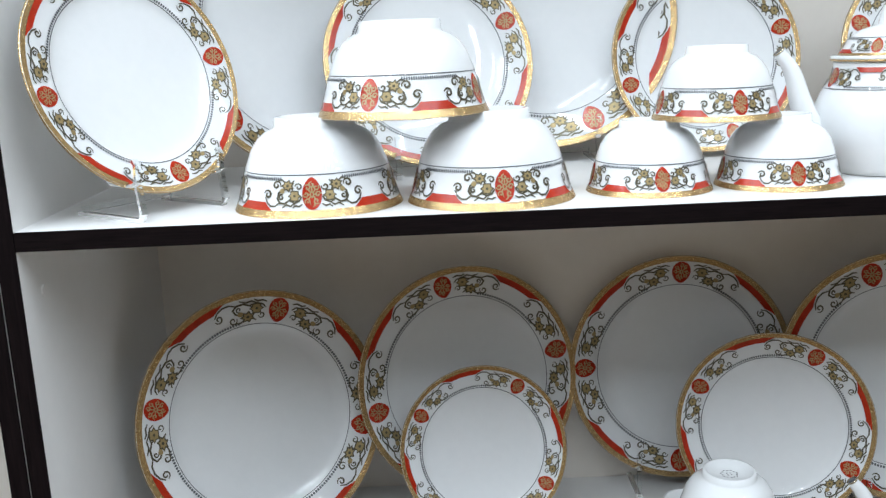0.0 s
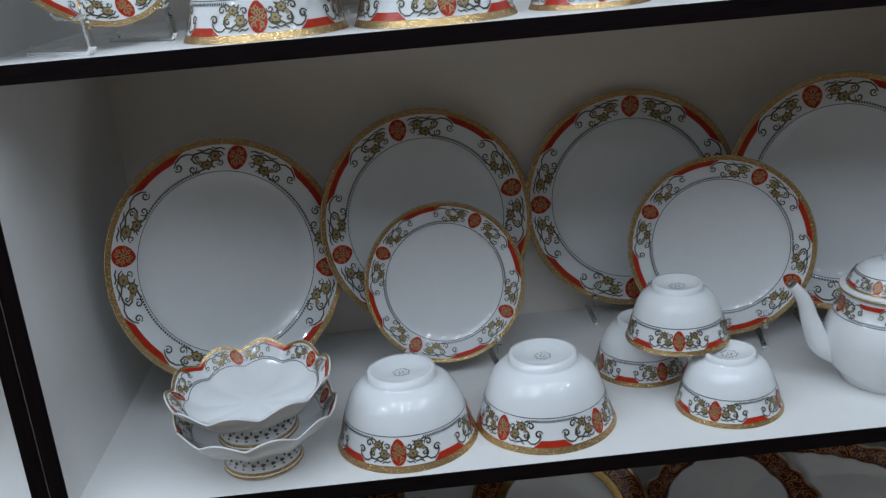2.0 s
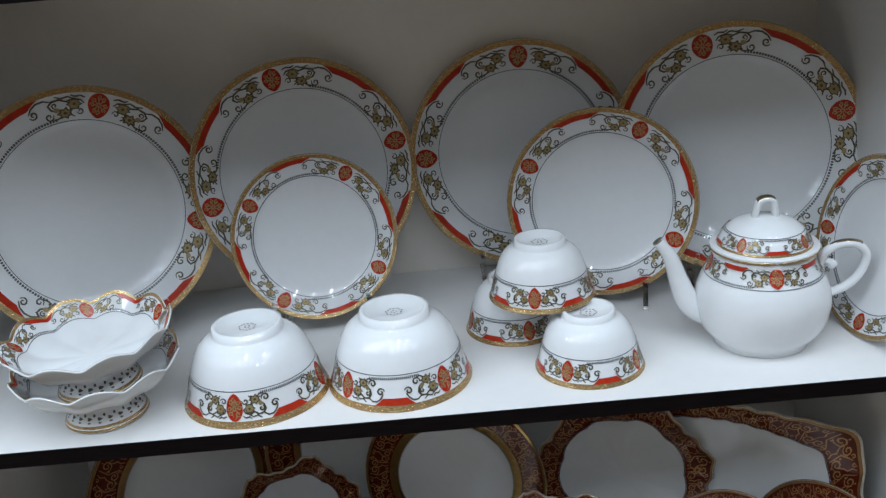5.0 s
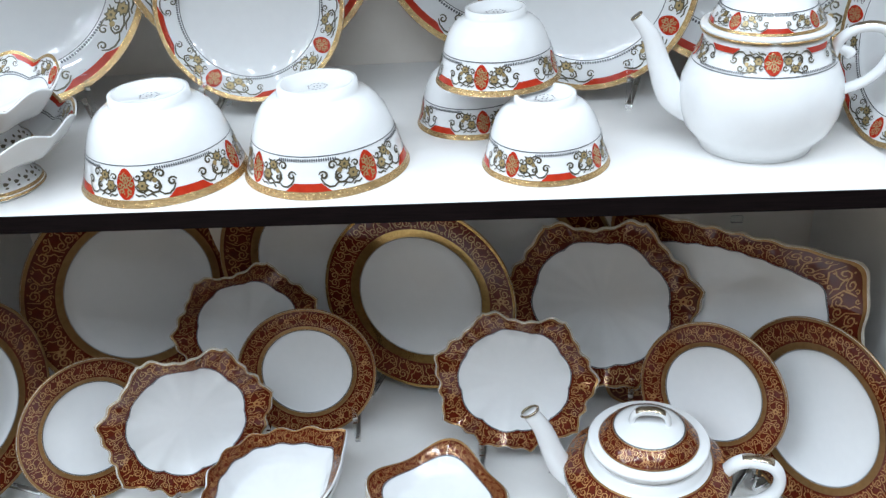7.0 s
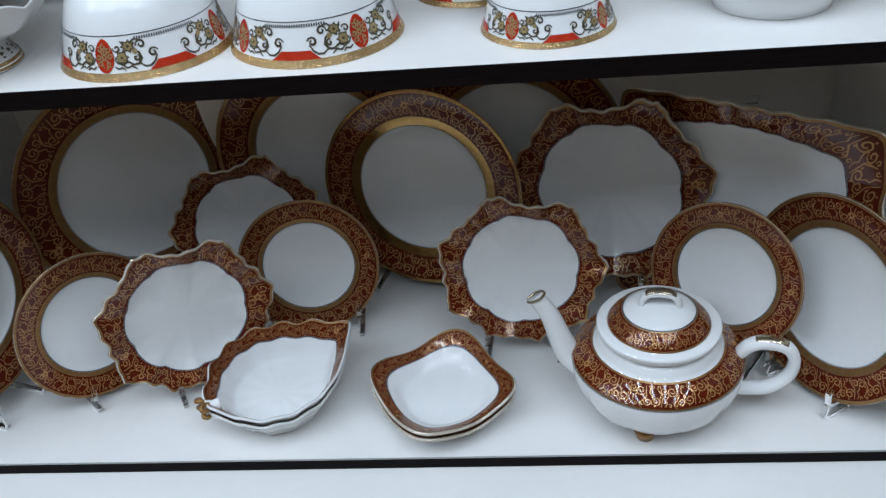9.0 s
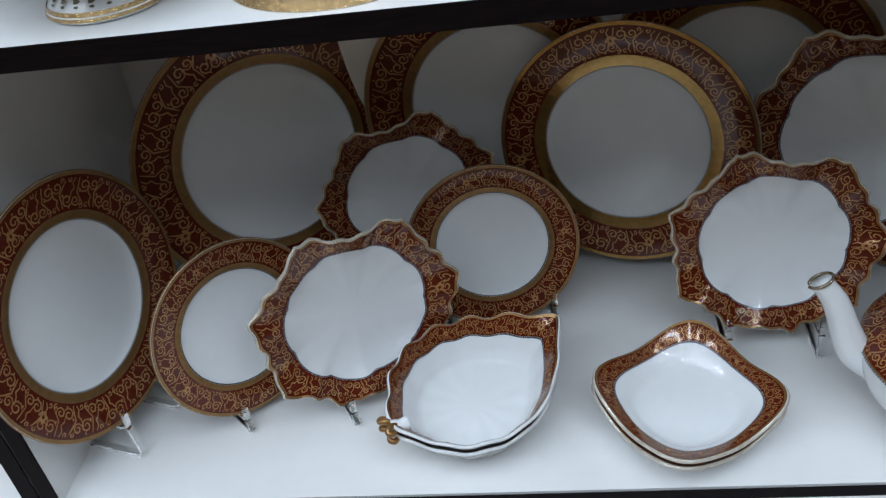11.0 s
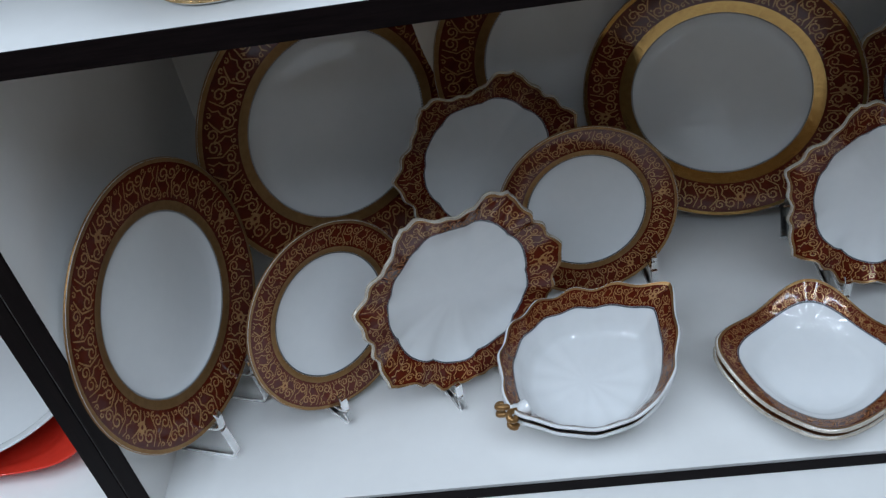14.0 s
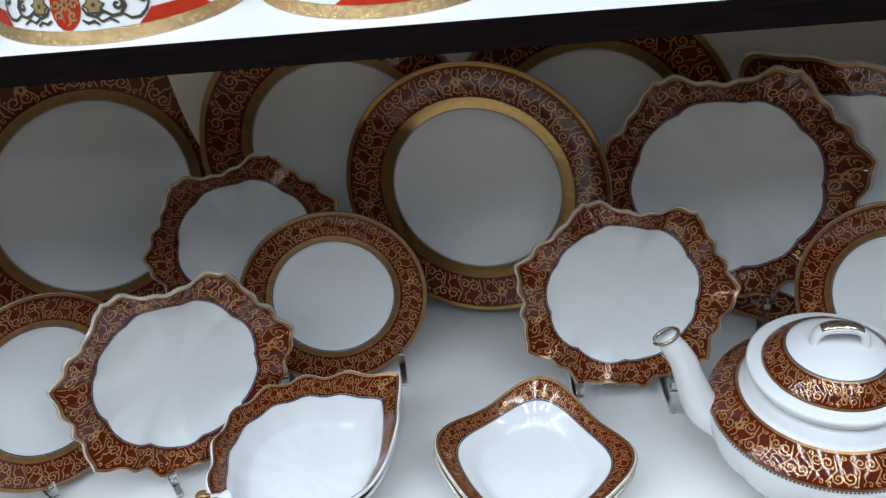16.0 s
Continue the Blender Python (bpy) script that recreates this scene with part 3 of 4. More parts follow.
# ---- bowls, standing upside down ----
def red_bowl(r, h, label, group):
    foot = 0.47 * r
    out = [(0, -h + 0.006), (foot * 0.80, -h + 0.006), (foot * 0.88, -h), (foot, -h), (foot * 1.02, -h * 0.90)]
    out += [(r * a, -h * b) for a, b in ((0.50, 0.875), (0.58, 0.85), (0.68, 0.775), (0.765, 0.66), (0.83, 0.50), (0.877, 0.35), (0.918, 0.20), (0.945, 0.12), (0.972, 0.055), (1.0, 0.0))]
    outer = Form(out, out=True)
    inner = Form([(0, -h + 0.013), (foot, -h + 0.014), (r * 0.66, -h * 0.70), (r * 0.80, -h * 0.48), (r * 0.875, -h * 0.26), (r * 0.92, -h * 0.12), (r * 0.985, 0.0004)])
    ob = shell("bowl", inner, outer, 72, lip_mat=GOLD)
    tagged(ob, label, "bowl", group)
    p = Paint(outer, RED_SET)
    w = h * 0.335
    red_pattern(p, 0.098 * r, w, turn=-math.pi / 2, slim=0.72)
    p.done("painted_border", ob, "gold edge, red medallions and floral scrolls")
    # the stamp under the foot
    st = Paint(outer, [INK])
    d = outer.d[-1]
    for i in range(14):
        a = TAU * i / 14
        st.blob(a, d - 0.0085 - 0.001 * (i % 2), 0.0016, 0.0009, 0, 5)
    for i in range(4):
        st.blob(TAU * i / 4 + 0.5, d - 0.003, 0.0014, 0.0010, 0, 5)
    st.done("maker_stamp", ob, "small grey ring stamp")
    return ob


def upturn(ob, x, y, z, spin, lean=0.0, way=0.0):
    ob.matrix_basis = pose(x, y, z) @ pose(0, 0, 0, 0, 0, way) @ pose(0, 0, 0, lean) @ pose(0, 0, 0, 0, 0, spin - way) @ pose(0, 0, 0, 180)
    return ob


H1, H2, RB, RS = 0.0886, 0.0705, 0.0838, 0.0630
bowl = red_bowl(RB, H1, "white soup bowl upside down, red medallions and gold rim", "large upturned bowls")
upturn(bowl, 0.3695, 0.0924, ZB, -8)
for x, y, z, spin in ((0.5367, 0.0985, ZB, 42), (0.2706, 0.0902, ZA, 2), (0.4435, 0.0863, ZA, 6), (0.3599, 0.0840, ZA + H1 - 0.001, -22)):
    upturn(copy_thing(bowl, Matrix()), x, y, z, spin)
cup = red_bowl(RS, H2, "small white tea bowl upside down, red medallions and gold rim", "small upturned bowls")
upturn(cup, 0.7573, 0.0896, ZB, -35)
for x, y, z, spin in ((0.6830, 0.2094, ZB, 12), (0.7121, 0.1466, ZB + H2 - 0.001, -15), (0.6045, 0.0962, ZA, 0), (0.7362, 0.0956, ZA, -2), (0.6712, 0.0964, ZA + H2 - 0.001, 6)):
    upturn(copy_thing(cup, Matrix()), x, y, z, spin)


# ---- teapots ----
def loop_knob(parent, z, wide, high, thick, mat_top):
    pts = smooth_line([(-wide, 0, z - 0.006), (-wide * 0.75, 0, z + high * 0.55), (-wide * 0.45, 0, z + high * 0.95), (wide * 0.45, 0, z + high), (wide * 0.8, 0, z + high * 0.6), (wide, 0, z - 0.006)], 5)
    v, f = tube(pts, thick, 10, 1.9)
    mesh_object("knob", v, f, PORCELAIN, parent=parent)
    top = [p + Vector((0, 0, thick * 0.25)) for p in pts[8:18]]
    v, f = tube(top, thick * 0.93, 8, 1.85)
    mesh_object("knob_gilding", v, f, mat_top, parent=parent, label="worn gold on the knob")


def turned(name, profile, mat, parent, n=64, label=""):
    """A solid turned shape; profile from the bottom middle to the top middle."""
    verts, faces = [], []
    for r, z in profile:
        verts += [(r * math.cos(TAU * i / n), r * math.sin(TAU * i / n), z) for i in range(n)]
    for a in range(len(profile) - 1):
        for i in range(n):
            j = (i + 1) % n
            faces.append((a * n + i, a * n + j, (a + 1) * n + j, (a + 1) * n + i))
    faces.append(tuple(range(n))[::-1])
    faces.append(tuple((len(profile) - 1) * n + i for i in range(n)))
    return mesh_object(name, verts, faces, mat, parent=parent, label=label)


def white_teapot():
    root = tagged(new("teapot"), "round white porcelain teapot with red medallion and gold bands", "teapot", "white teapots")
    prof = [(0.046, 0.0), (0.055, 0.001), (0.0565, 0.007), (0.063, 0.014), (0.071, 0.024), (0.0765, 0.040), (0.0782, 0.056), (0.0760, 0.072), (0.0700, 0.086), (0.0640, 0.096), (0.0595, 0.105), (0.0580, 0.112), (0.0588, 0.118), (0.052, 0.118)]
    body = turned("body", prof, PORCELAIN, root)
    # the painted shoulder, drawn on the side that swells below the neck
    sh = Form([(0.0762, 0.072), (0.0703, 0.086), (0.0643, 0.096), (0.0598, 0.105), (0.0583, 0.112), (0.0590, 0.1175)])
    p = Paint(sh, RED_SET, 0.0005)
    red_pattern(p, 0.0032, 0.0225, turn=-math.pi / 2, slim=0.85)
    p.done("painted_shoulder", body, "red medallions and scrolls below the neck")
    lid = turned("lid", [(0.050, 0.1170), (0.0580, 0.1185), (0.0612, 0.1220), (0.0615, 0.1240), (0.0600, 0.1255), (0.0560, 0.1240), (0.0535, 0.1250), (0.0510, 0.1310), (0.045, 0.1420), (0.034, 0.1510), (0.018, 0.1565), (0.004, 0.158)], PORCELAIN, root)
    v, f = tube([(0.0604 * math.cos(TAU * i / 64), 0.0604 * math.sin(TAU * i / 64), 0.1208) for i in range(65)], 0.0014, 8)
    mesh_object("rim_gilding", v, f, GOLD, parent=lid, label="gold line round the lid")
    lf = Form([(0.004, 0.1582), (0.018, 0.1567), (0.034, 0.1512), (0.045, 0.1422), (0.0512, 0.1312), (0.0537, 0.1252)])
    p = Paint(lf, RED_SET, 0.0005)
    red_pattern(p, 0.0030, 0.0160, turn=-math.pi / 2 - 0.75, slim=0.85)
    p.done("painted_border", lid, "red medallions and scrolls round the lid")
    loop_knob(lid, 0.156, 0.0125, 0.021, 0.0042, WORN_GOLD)
    pts = smooth_line([(-0.055, 0, 0.036), (-0.083, 0, 0.050), (-0.097, 0, 0.080), (-0.107, 0, 0.111), (-0.122, 0, 0.132)], 6)
    n = len(pts)
    v, f = tube(pts, [0.0195 - 0.0135 * (i / (n - 1)) ** 0.8 for i in range(n)], 16, 0.85)
    spout = mesh_object("spout", v, f, PORCELAIN, parent=root)
    ax = (pts[-1] - pts[-2]).normalized()
    side = Vector((ax.z, 0, -ax.x))
    loop = [TAU * i / 20 for i in range(21)]
    v, f = tube([pts[-1] + side * 0.0058 * math.cos(a) + Vector((0, 0.0050 * math.sin(a), 0)) for a in loop], 0.0011, 6)
    # the spout is closed: an ink disc paints the shade of its opening
    mesh_object("spout_mouth_shade", *tube([pts[-1], pts[-1] + ax * 0.0007], [0.0046, 0.0044], 14, 0.85), INK, parent=spout, label="dark disc painting the shade inside the spout mouth")
    mesh_object("spout_gilding", v, f, WORN_GOLD, parent=spout, label="worn gold on the spout tip")
    pts = smooth_line([(0.062, 0, 0.086), (0.069, 0, 0.106), (0.085, 0, 0.117), (0.106, 0, 0.116), (0.117, 0, 0.102), (0.112, 0, 0.082), (0.097, 0, 0.065), (0.072, 0, 0.054)], 6)
    v, f = tube(pts, 0.0050, 12, 1.35)
    handle = mesh_object("handle", v, f, PORCELAIN, parent=root)
    v, f = tube([p + Vector((0.0006, 0, 0.0012)) for p in pts[9:20]], 0.0045, 8, 1.2)
    mesh_object("handle_gilding", v, f, WORN_GOLD, parent=handle, label="worn gold on the handle")
    v, f = tube(smooth_line([(0.069, 0, 0.098), (0.077, 0, 0.094), (0.081, 0, 0.089)], 5), [0.0042, 0.0044, 0.0046, 0.0048, 0.0052, 0.0056, 0.0060, 0.0062, 0.0060, 0.0050, 0.0030], 10, 1.1)
    mesh_object("thumb_curl", v, f, PORCELAIN, parent=handle)
    return root


pot = white_teapot()
pot.matrix_basis = pose(0.9650, 0.1150, ZB, 0, 0, -6) @ Matrix.Scale(0.98, 4)
copy_thing(pot, pose(0.8720, 0.1500, ZA, 0, 0, 0))


def rust_teapot():
    root = tagged(new("teapot"), "squat white teapot with rust-red gold-scrolled shoulder and lid", "teapot")
    prof = [(0.050, 0.012), (0.062, 0.013), (0.076, 0.022), (0.084, 0.030), (0.090, 0.040), (0.0950, 0.054), (0.0975, 0.067), (0.0975, 0.073), (0.0950, 0.079), (0.087, 0.086), (0.079, 0.091), (0.073, 0.094), (0.069, 0.098), (0.067, 0.105), (0.065, 0.106)]
    verts, faces, n = [], [], 96
    for r, z in prof:
        fl = max(0.0, 1 - abs(z - 0.042) / 0.030)
        for i in range(n):
            u = TAU * i / n
            k = r * (1 + 0.055 * fl * (abs(math.sin(u * 5)) ** 0.5 - 0.6))
            verts.append((k * math.cos(u), k * math.sin(u), z))
    for a in range(len(prof) - 1):
        for i in range(n):
            j = (i + 1) % n
            faces.append((a * n + i, a * n + j, (a + 1) * n + j, (a + 1) * n + i))
    faces.append(tuple(range(n))[::-1])
    faces.append(tuple((len(prof) - 1) * n + i for i in range(n)))
    body = mesh_object("body", verts, faces, PORCELAIN, parent=root)
    sh = Form([(0.0985, 0.067), (0.0983, 0.073), (0.0955, 0.0795), (0.0873, 0.0863), (0.0793, 0.0913), (0.0733, 0.0943)])
    p = Paint(sh, RUST_SET, 0.0006)
    rust_pattern(p, 0.0025, 0.0265, 0.0020, lace=True)
    p.done("painted_shoulder", body, "rust-red shoulder covered in gold scrolls")
    bel = Form([(0.078, 0.023), (0.091, 0.040), (0.0962, 0.055), (0.0985, 0.066)])
    for i in range(10):
        p = Paint(bel, RUST_SET, 0.0032)
        u = TAU * (i + 0.5) / 10
        p.stroke([(u - 0.16, 0.005), (u - 0.09, 0.011), (u, 0.013), (u + 0.09, 0.011), (u + 0.16, 0.005)], 0.0022, 0)
        p.blob(u, 0.018, 0.003, 0.002, 0, 8)
        p.done("gilt_swag", body, "worn gold swag on the belly")
    for i in range(4):
        a = TAU * (i + 0.5) / 4 + 0.62
        v, f = tube([(0.058 * math.cos(a), 0.058 * math.sin(a), 0.0), (0.060 * math.cos(a), 0.060 * math.sin(a), 0.008), (0.062 * math.cos(a), 0.062 * math.sin(a), 0.020)], [0.010, 0.011, 0.015], 12)
        mesh_object("foot", v, f, BRONZE, parent=root, label="dark gilded stub foot")
    lid = turned("lid", [(0.060, 0.105), (0.0650, 0.109), (0.0692, 0.116), (0.0697, 0.119), (0.0677, 0.1208), (0.0605, 0.1195), (0.0570, 0.1205), (0.0548, 0.124), (0.0478, 0.1315), (0.038, 0.138), (0.030, 0.142), (0.016, 0.1445), (0.004, 0.145)], PORCELAIN, root)
    lf = Form([(0.016, 0.1447), (0.030, 0.1422), (0.038, 0.1382), (0.0480, 0.1317), (0.0550, 0.1242), (0.0572, 0.1207)])
    p = Paint(lf, RUST_SET, 0.0005)
    rust_pattern(p, 0.0022, 0.0195, 0.0012)
    p.done("painted_border", lid, "rust-red ring of gold scrolls")
    pts = smooth_line([(-0.020, 0, 0.140), (-0.017, 0, 0.152), (-0.008, 0, 0.158), (0.010, 0, 0.158), (0.019, 0, 0.152), (0.022, 0, 0.140)], 5)
    v, f = tube(pts, 0.0038, 10, 1.8)
    knob = mesh_object("knob", v, f, PORCELAIN, parent=lid)
    v, f = tube([q + Vector((0, 0, 0.0010)) for q in pts[7:19]], 0.0037, 8, 1.7)
    mesh_object("knob_gilding", v, f, WORN_GOLD, parent=knob, label="gold top of the knob")
    pts = smooth_line([(-0.078, 0, 0.050), (-0.100, 0, 0.065), (-0.112, 0, 0.091), (-0.123, 0, 0.121), (-0.138, 0, 0.144)], 6)
    n = len(pts)
    v, f = tube(pts, [0.020 - 0.0105 * (i / (n - 1)) ** 0.75 for i in range(n)], 18, 0.9, caps=True)
    spout = mesh_object("spout", v, f, PORCELAIN, parent=root)
    ring = [pts[-1] + Vector((0.0098 * math.cos(a), 0.0090 * math.sin(a), 0.0098 * 0.55 * math.cos(a) + 0.001)) for a in [TAU * i / 20 for i in range(21)]]
    v, f = tube(ring, 0.0016, 6)
    mesh_object("spout_gilding", v, f, WORN_GOLD, parent=spout, label="gold ring round the spout")
    pts = smooth_line([(0.088, 0, 0.079), (0.100, 0, 0.093), (0.116, 0, 0.099), (0.139, 0, 0.095), (0.150, 0, 0.078), (0.146, 0, 0.055), (0.124, 0, 0.036), (0.086, 0, 0.032)], 6)
    v, f = tube(pts, 0.0070, 14, 1.45)
    handle = mesh_object("handle", v, f, PORCELAIN, parent=root)
    v, f = tube([q + Vector((0.0006, 0, 0.0014)) for q in pts[9:19]], 0.0064, 10, 1.3)
    mesh_object("handle_gilding", v, f, WORN_GOLD, parent=handle, label="gold back of the handle")
    return root


rust_teapot().matrix_basis = pose(0.8725, 0.0850, ZC, 0, 0, -8) @ Matrix.Diagonal((1.0, 1.0, 1.03, 1.0))


# ---- scalloped dishes of the rust set ----
CORNERS = ((10, 1.10), (60, 1.08), (90, 0.86), (120, 1.06), (168, 1.10), (216, 1.08), (252, 1.02), (290, 1.02), (328, 1.08), (370, 1.10))


def leaf_edge(u):
    a = math.degrees(u) % 360
    if a < 10:
        a += 360
    for (a0, r0), (a1, r1) in zip(CORNERS, CORNERS[1:]):
        if a <= a1:
            t = (a - a0) / (a1 - a0)
            sag = 0.125 if (a1 - a0) > 32 else 0.03
            s = math.sin(math.pi * t)
            return r0 + (r1 - r0) * t - sag * s ** 0.62
    return 1.0


def shaped_dish(r, edge, wave, depth, rimw, name, label, group, w, gold=0.003, n=120, scallops=0, category="dish", fine=None, lip=PALE_EDGE):
    k = r - rimw
    inner = [(0, -depth), (k * 0.45, -depth), (k * 0.80, -depth + 0.001), (k * 0.93, -depth + 0.004), (k, -depth * 0.66)] + [(k + rimw * t, -depth * 0.66 * (1 - t) ** 1.15) for t in (0.18, 0.36, 0.54, 0.72, 0.88)] + [(r, 0)]
    outer = [(0, -depth - 0.004), (k * 0.55, -depth - 0.004), (k * 0.58, -depth - 0.009), (k * 0.64, -depth - 0.009), (k * 0.67, -depth - 0.004), (k * 0.96, -depth * 0.9 - 0.003), (k + rimw * 0.5, -depth * 0.38 - 0.0045), (r * 1.006, -0.0042)]
    fi, fo = Form(inner, edge, wave, fine=fine), Form(outer, edge, wave, fine=fine)
    ob = shell(name, fi, fo, n, lip_mat=lip)
    tagged(ob, label, category, group)
    p = Paint(fi, RUST_SET)
    rust_pattern(p, gold, w, 0.0, n=n, scallops=scallops)
    p.done("painted_border", ob, "rust-red band covered in gold scrolls")
    return ob


def ripple(u):
    return 0.0038 * math.cos(8 * u) + 0.0015 * math.sin(19 * u)


leafy = shaped_dish(0.108, leaf_edge, ripple, 0.018, 0.032, "scalloped_dish", "scalloped leaf-edged dish with rust-red gold-scrolled border, on stand", "scalloped dishes", 0.0275, n=168, scallops=9, fine=lambda u: 0.016 * math.cos(26 * u) + 0.010 * math.sin(17 * u))


def stand_dish(ob, x, y, z, tilt, yaw, spin=0.0, size=1.0):
    ob.matrix_basis = pose(x, y, z, 90 - tilt, 0, yaw) @ pose(0, 0, 0, 0, 0, spin) @ Matrix.Scale(size, 4)
    return ob


stand_dish(leafy, 0.3072, 0.1316, 0.5948, 6.7, 29.7, -7.0, 0.952)
for a in ((0.7178, 0.1956, 0.6034, 12.7, -0.5, -8.8, 0.921), (0.8325, 0.2886, 0.6554, 9.1, -14.4, 5.9, 1.179), (0.3400, 0.3193, 0.6093, 11.1, 15.7, 6.2, 0.918)):
    ob = copy_thing(leafy, Matrix())
    stand_dish(ob, *a)


# ---- low dishes on the lower board ----
def leaf_bowl_edge(u):
    a = (u + math.pi) % TAU - math.pi
    tip = 0.36 * math.exp(-(abs(a) / 0.40) ** 1.2)
    tail = 0.10 * math.exp(-((abs(a) - math.pi) / 0.28) ** 2)
    return 0.93 + tip + tail


def leaf_wave(u):
    a = (u + math.pi) % TAU - math.pi
    return 0.0026 * math.cos(13 * u) + 0.012 * math.exp(-(a / 0.5) ** 2)


def leaf_bowl():
    ob = shaped_dish(0.083, leaf_bowl_edge, leaf_wave, 0.040, 0.020, "leaf_bowl", "leaf-shaped white bowl with rust-red scrolled rim and curled stem", "stacked leaf bowls", 0.0165, 0.0024, 130, category="bowl", fine=lambda u: 0.013 * math.cos(13 * u), lip=PORCELAIN)
    pts = smooth_line([(-0.070, 0.0, -0.012), (-0.078, 0.001, -0.011), (-0.083, 0.003, -0.008), (-0.087, 0.004, -0.005)], 5)
    n = len(pts)
    v, f = tube(pts, [0.0075 - 0.0030 * i / n for i in range(n)], 12)
    stem = mesh_object("stem", v, f, PORCELAIN, parent=ob)
    for s in (-1, 1):
        v, f = tube(smooth_line([(-0.082, 0.003 + 0.002 * s, -0.006), (-0.089, 0.004 + 0.004 * s, -0.003), (-0.093, 0.004 + 0.008 * s, -0.004), (-0.090, 0.004 + 0.011 * s, -0.006), (-0.086, 0.004 + 0.009 * s, -0.007)], 5), 0.0029, 10)
        mesh_object("stem_curl", v, f, BRONZE, parent=stem, label="gilded curl of the stem")
    return ob


lb = leaf_bowl()
lb.matrix_basis = pose(0.4110, 0.0910, ZC + 0.0510, 5, -3, 36) @ Matrix.Scale(1.01, 4)
copy_thing(lb, pose(0.4120, 0.0900, ZC + 0.0630, 5, -3, 36) @ Matrix.Scale(1.01, 4))


def square_edge(u):
    c, s = abs(math.cos(u)), abs(math.sin(u))
    k = 1 / (c ** 4.3 + s ** 4.3) ** (1 / 4.3)
    return 0.90 * k


def square_wave(u):
    return -0.006 * math.cos(4 * u)


sq = shaped_dish(0.0815, square_edge, square_wave, 0.025, 0.027, "square_bowl", "rounded square white bowl with rust-red scrolled rim, in a stack", "stacked square bowls", 0.0155, 0.0026, 120, category="bowl")
sq.matrix_basis = pose(0.6190, 0.0800, ZC + 0.0345, 2, 0, 34)
copy_thing(sq, pose(0.6200, 0.0790, ZC + 0.0470, 3, -1, 34))


# ---- the big wavy tray in the back corner ----
def tray_edge(u):
    c, s = abs(math.cos(u)), abs(math.sin(u)) / 0.84
    return 1 / (c ** 14 + s ** 14) ** (1 / 14) + 0.009 * math.cos(26 * u)


tray = shaped_dish(0.172, tray_edge, None, 0.012, 0.048, "rectangular_tray", "large rectangular platter with wavy rust-red gold-scrolled border", "", 0.034, 0.004, 200, category="platter")
tray.matrix_basis = pose(0.9780, 0.2260, 0.6460, 82, 0, -41.5) @ pose(0, 0, 0, 0, 0, 5)


# ---- footed dishes, one in the other ----
def footed_dish():
    root = tagged(new("footed_dish"), "scalloped white footed dish with red medallions and gilded foot", "footed dish", "stacked footed dishes")
    edge = lambda u: 1 + 0.035 * abs(math.cos(5 * u)) ** 0.8
    wave = lambda u: 0.010 * abs(math.cos(5 * u)) ** 1.2 - 0.004
    inner = [(0, 0.040), (0.045, 0.040), (0.062, 0.042), (0.074, 0.049), (0.082, 0.057), (0.090, 0.066), (0.096, 0.073)]
    outer = [(0, 0.036), (0.040, 0.036), (0.062, 0.0375), (0.076, 0.045), (0.086, 0.056), (0.0965, 0.0705)]
    fi, fo = Form(inner, edge, wave), Form(outer, edge, wave)
    bowl_part = shell("dish", fi, fo, 120, parent=root)
    p = Paint(fi, RED_SET)
    red_pattern(p, 0.0040, 0.019, turn=0.4, repeats=5)
    p.done("painted_border", bowl_part, "gold edge, red medallions and floral scrolls")
    foot = turned("foot", [(0.030, 0.004), (0.046, 0.0), (0.049, 0.002), (0.049, 0.006), (0.046, 0.010), (0.040, 0.018), (0.036, 0.028), (0.037, 0.037), (0.034, 0.038)], PORCELAIN, root)
    ff = Form([(0.0372, 0.034), (0.0365, 0.028), (0.0404, 0.018), (0.0464, 0.010), (0.0494, 0.006), (0.0496, 0.003)], out=False)
    p = Paint(ff, [GOLD, SCROLL], 0.0005)
    p.band(0.0, 0.0075, 0, 64)
    for i in range(22):
        u = TAU * i / 22
        p.blob(u, 0.016, 0.0030, 0.0022, 1, 8, 1, lobes=3)
        p.blob(u, 0.0115, 0.0022, 0.0012, 1, 6)
        p.blob(u + 0.14, 0.0205, 0.0016, 0.0022, 1, 6)
    p.done("gilt_band", foot, "gold band and dark leaf frieze")
    return root


fd = footed_dish()
fd.matrix_basis = pose(0.2010, 0.0700, ZB, 0, 0, 0) @ Matrix.Scale(0.93, 4)
copy_thing(fd, pose(0.2005, 0.0710, ZB + 0.0380, 2.0, -2.0, 14))

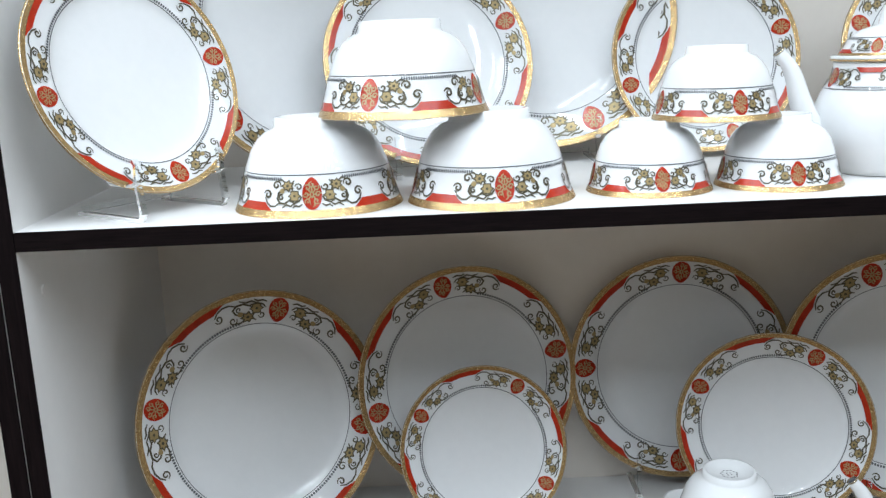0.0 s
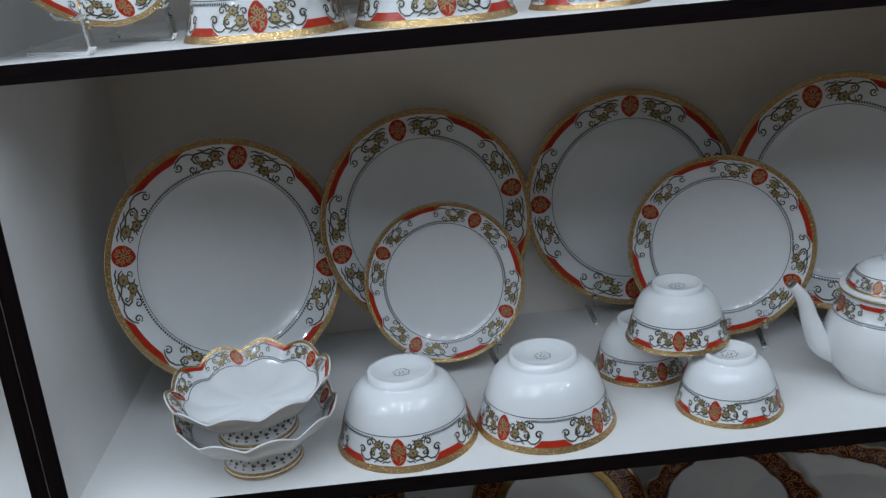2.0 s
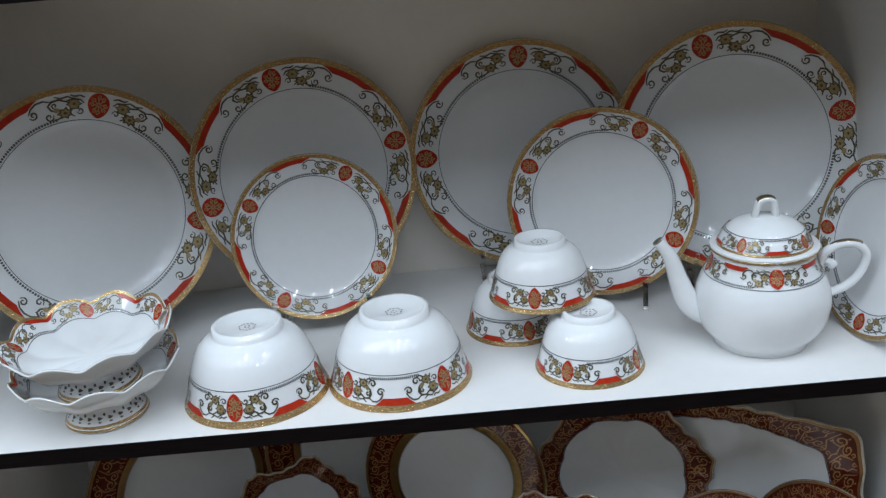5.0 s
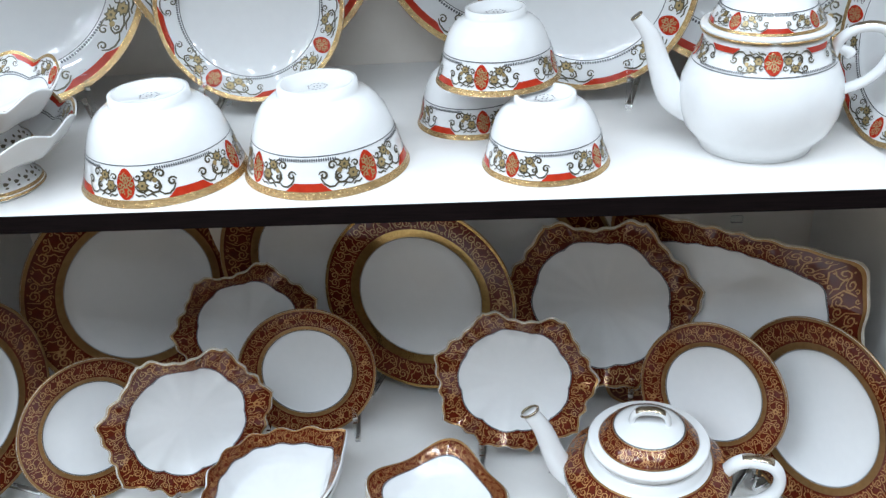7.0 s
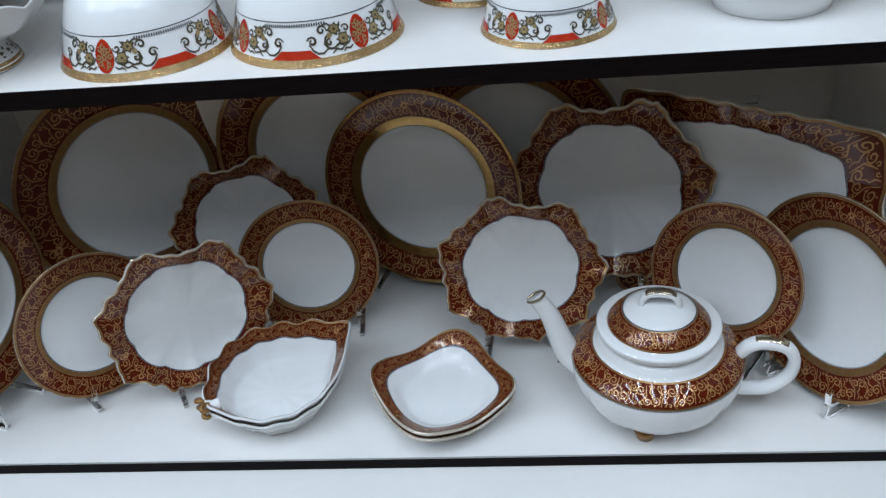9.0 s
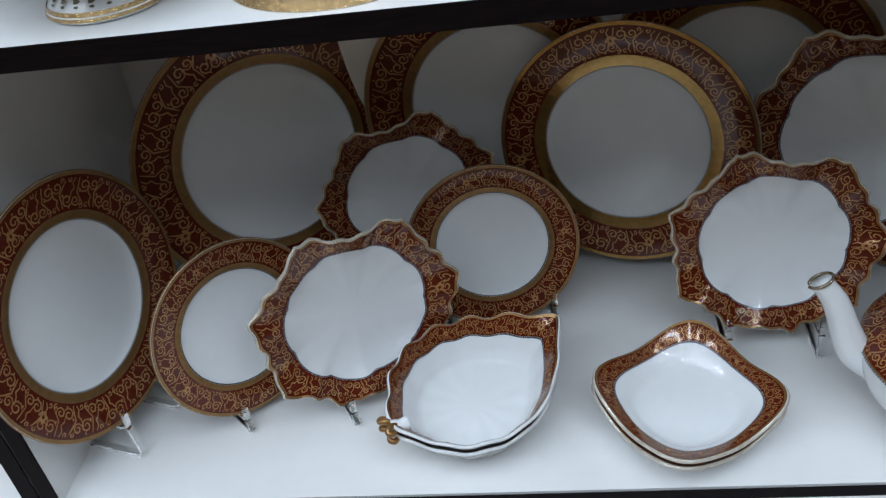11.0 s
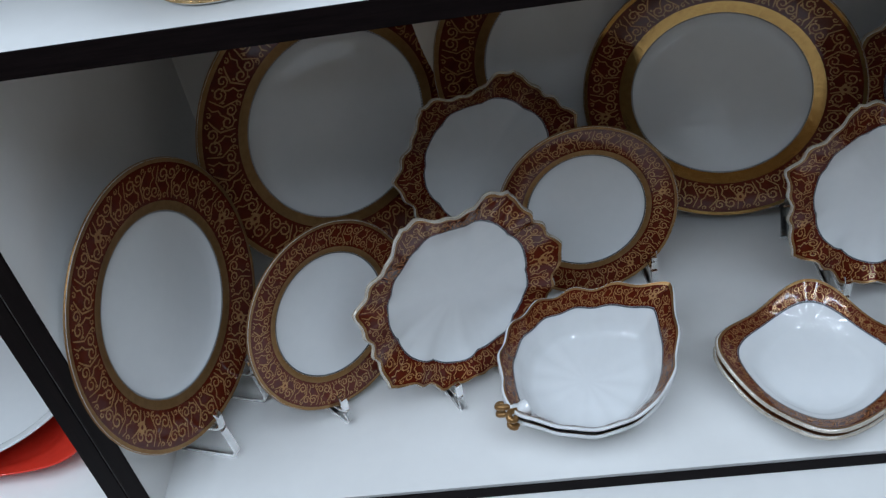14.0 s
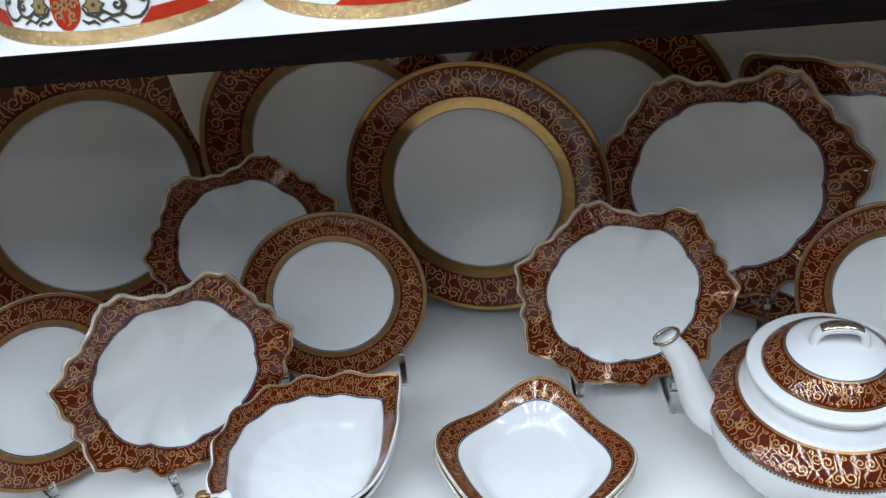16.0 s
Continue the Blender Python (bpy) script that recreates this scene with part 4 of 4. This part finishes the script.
# ---- small fittings ----
bm = bmesh.new()
bmesh.ops.create_cone(bm, cap_ends=True, segments=24, radius1=0.0062, radius2=0.0054, depth=0.0014)
cap = part("cover_cap", bm, LAMINATE, None)
tagged(cap, "small white round cover cap on the shelf side", "cover cap")
cap.matrix_basis = pose(0.0007, 0.048, 1.375, 0, 90, 0)
clip = part("panel_clip", box(-0.009, -0.004, -0.006, 0.009, 0.0, 0.006, 0.0015), ACRYLIC, None)
tagged(clip, "small clear plastic clip on the back panel", "clip")
clip.matrix_basis = pose(1.035, DEEP + 0.0038, 0.715)

# ---- clear stands ----
def easel_for(x, y, base, lift, r, tilt, yaw, gap):
    """Set a stand under the lowest point of a leaning plate."""
    back = r * math.sin(radians(tilt))
    plate_easel(x + back * math.sin(radians(yaw)), y - back * math.cos(radians(yaw)), base, yaw, gap, tilt=tilt, lift=lift + 0.19 * gap * gap / r)


STANDS += [(0.3072, 0.1316, ZC, 0.012, 0.103, 6.7, 29.7, 0.07), (0.7178, 0.1956, ZC, 0.019, 0.099, 12.7, -0.5, 0.09), (0.8325, 0.2886, ZC, 0.042, 0.127, 9.1, -14.4, 0.10), (0.3400, 0.3193, ZC, 0.025, 0.099, 11.1, 15.7, 0.10)]
for row in STANDS:
    easel_for(*row)


# ---- the next bay: a white dish on a red tray ----
def red_tray():
    inner, outer = plate_forms(0.150, 0.03, 0.012, outline=lambda u: 1 / (abs(math.cos(u)) ** 6 + abs(math.sin(u) / 0.7) ** 6) ** (1 / 6))
    ob = shell("tray", inner, outer, 96, mats=RED_GLAZE)
    tagged(ob, "glossy bright red rounded tray lying on the next shelf", "tray")
    ob.matrix_basis = pose(-0.2400, 0.1500, ZC + 0.0215, 0, 0, 2)
    inner, outer = plate_forms(0.125, 0.03, 0.030)
    ob = shell("serving_dish", inner, outer, 72)
    tagged(ob, "plain white oval serving dish standing on a red tray", "dish")
    ob.matrix_basis = pose(-0.2250, 0.1650, ZC + 0.0460, 0, 0, 0)


red_tray()
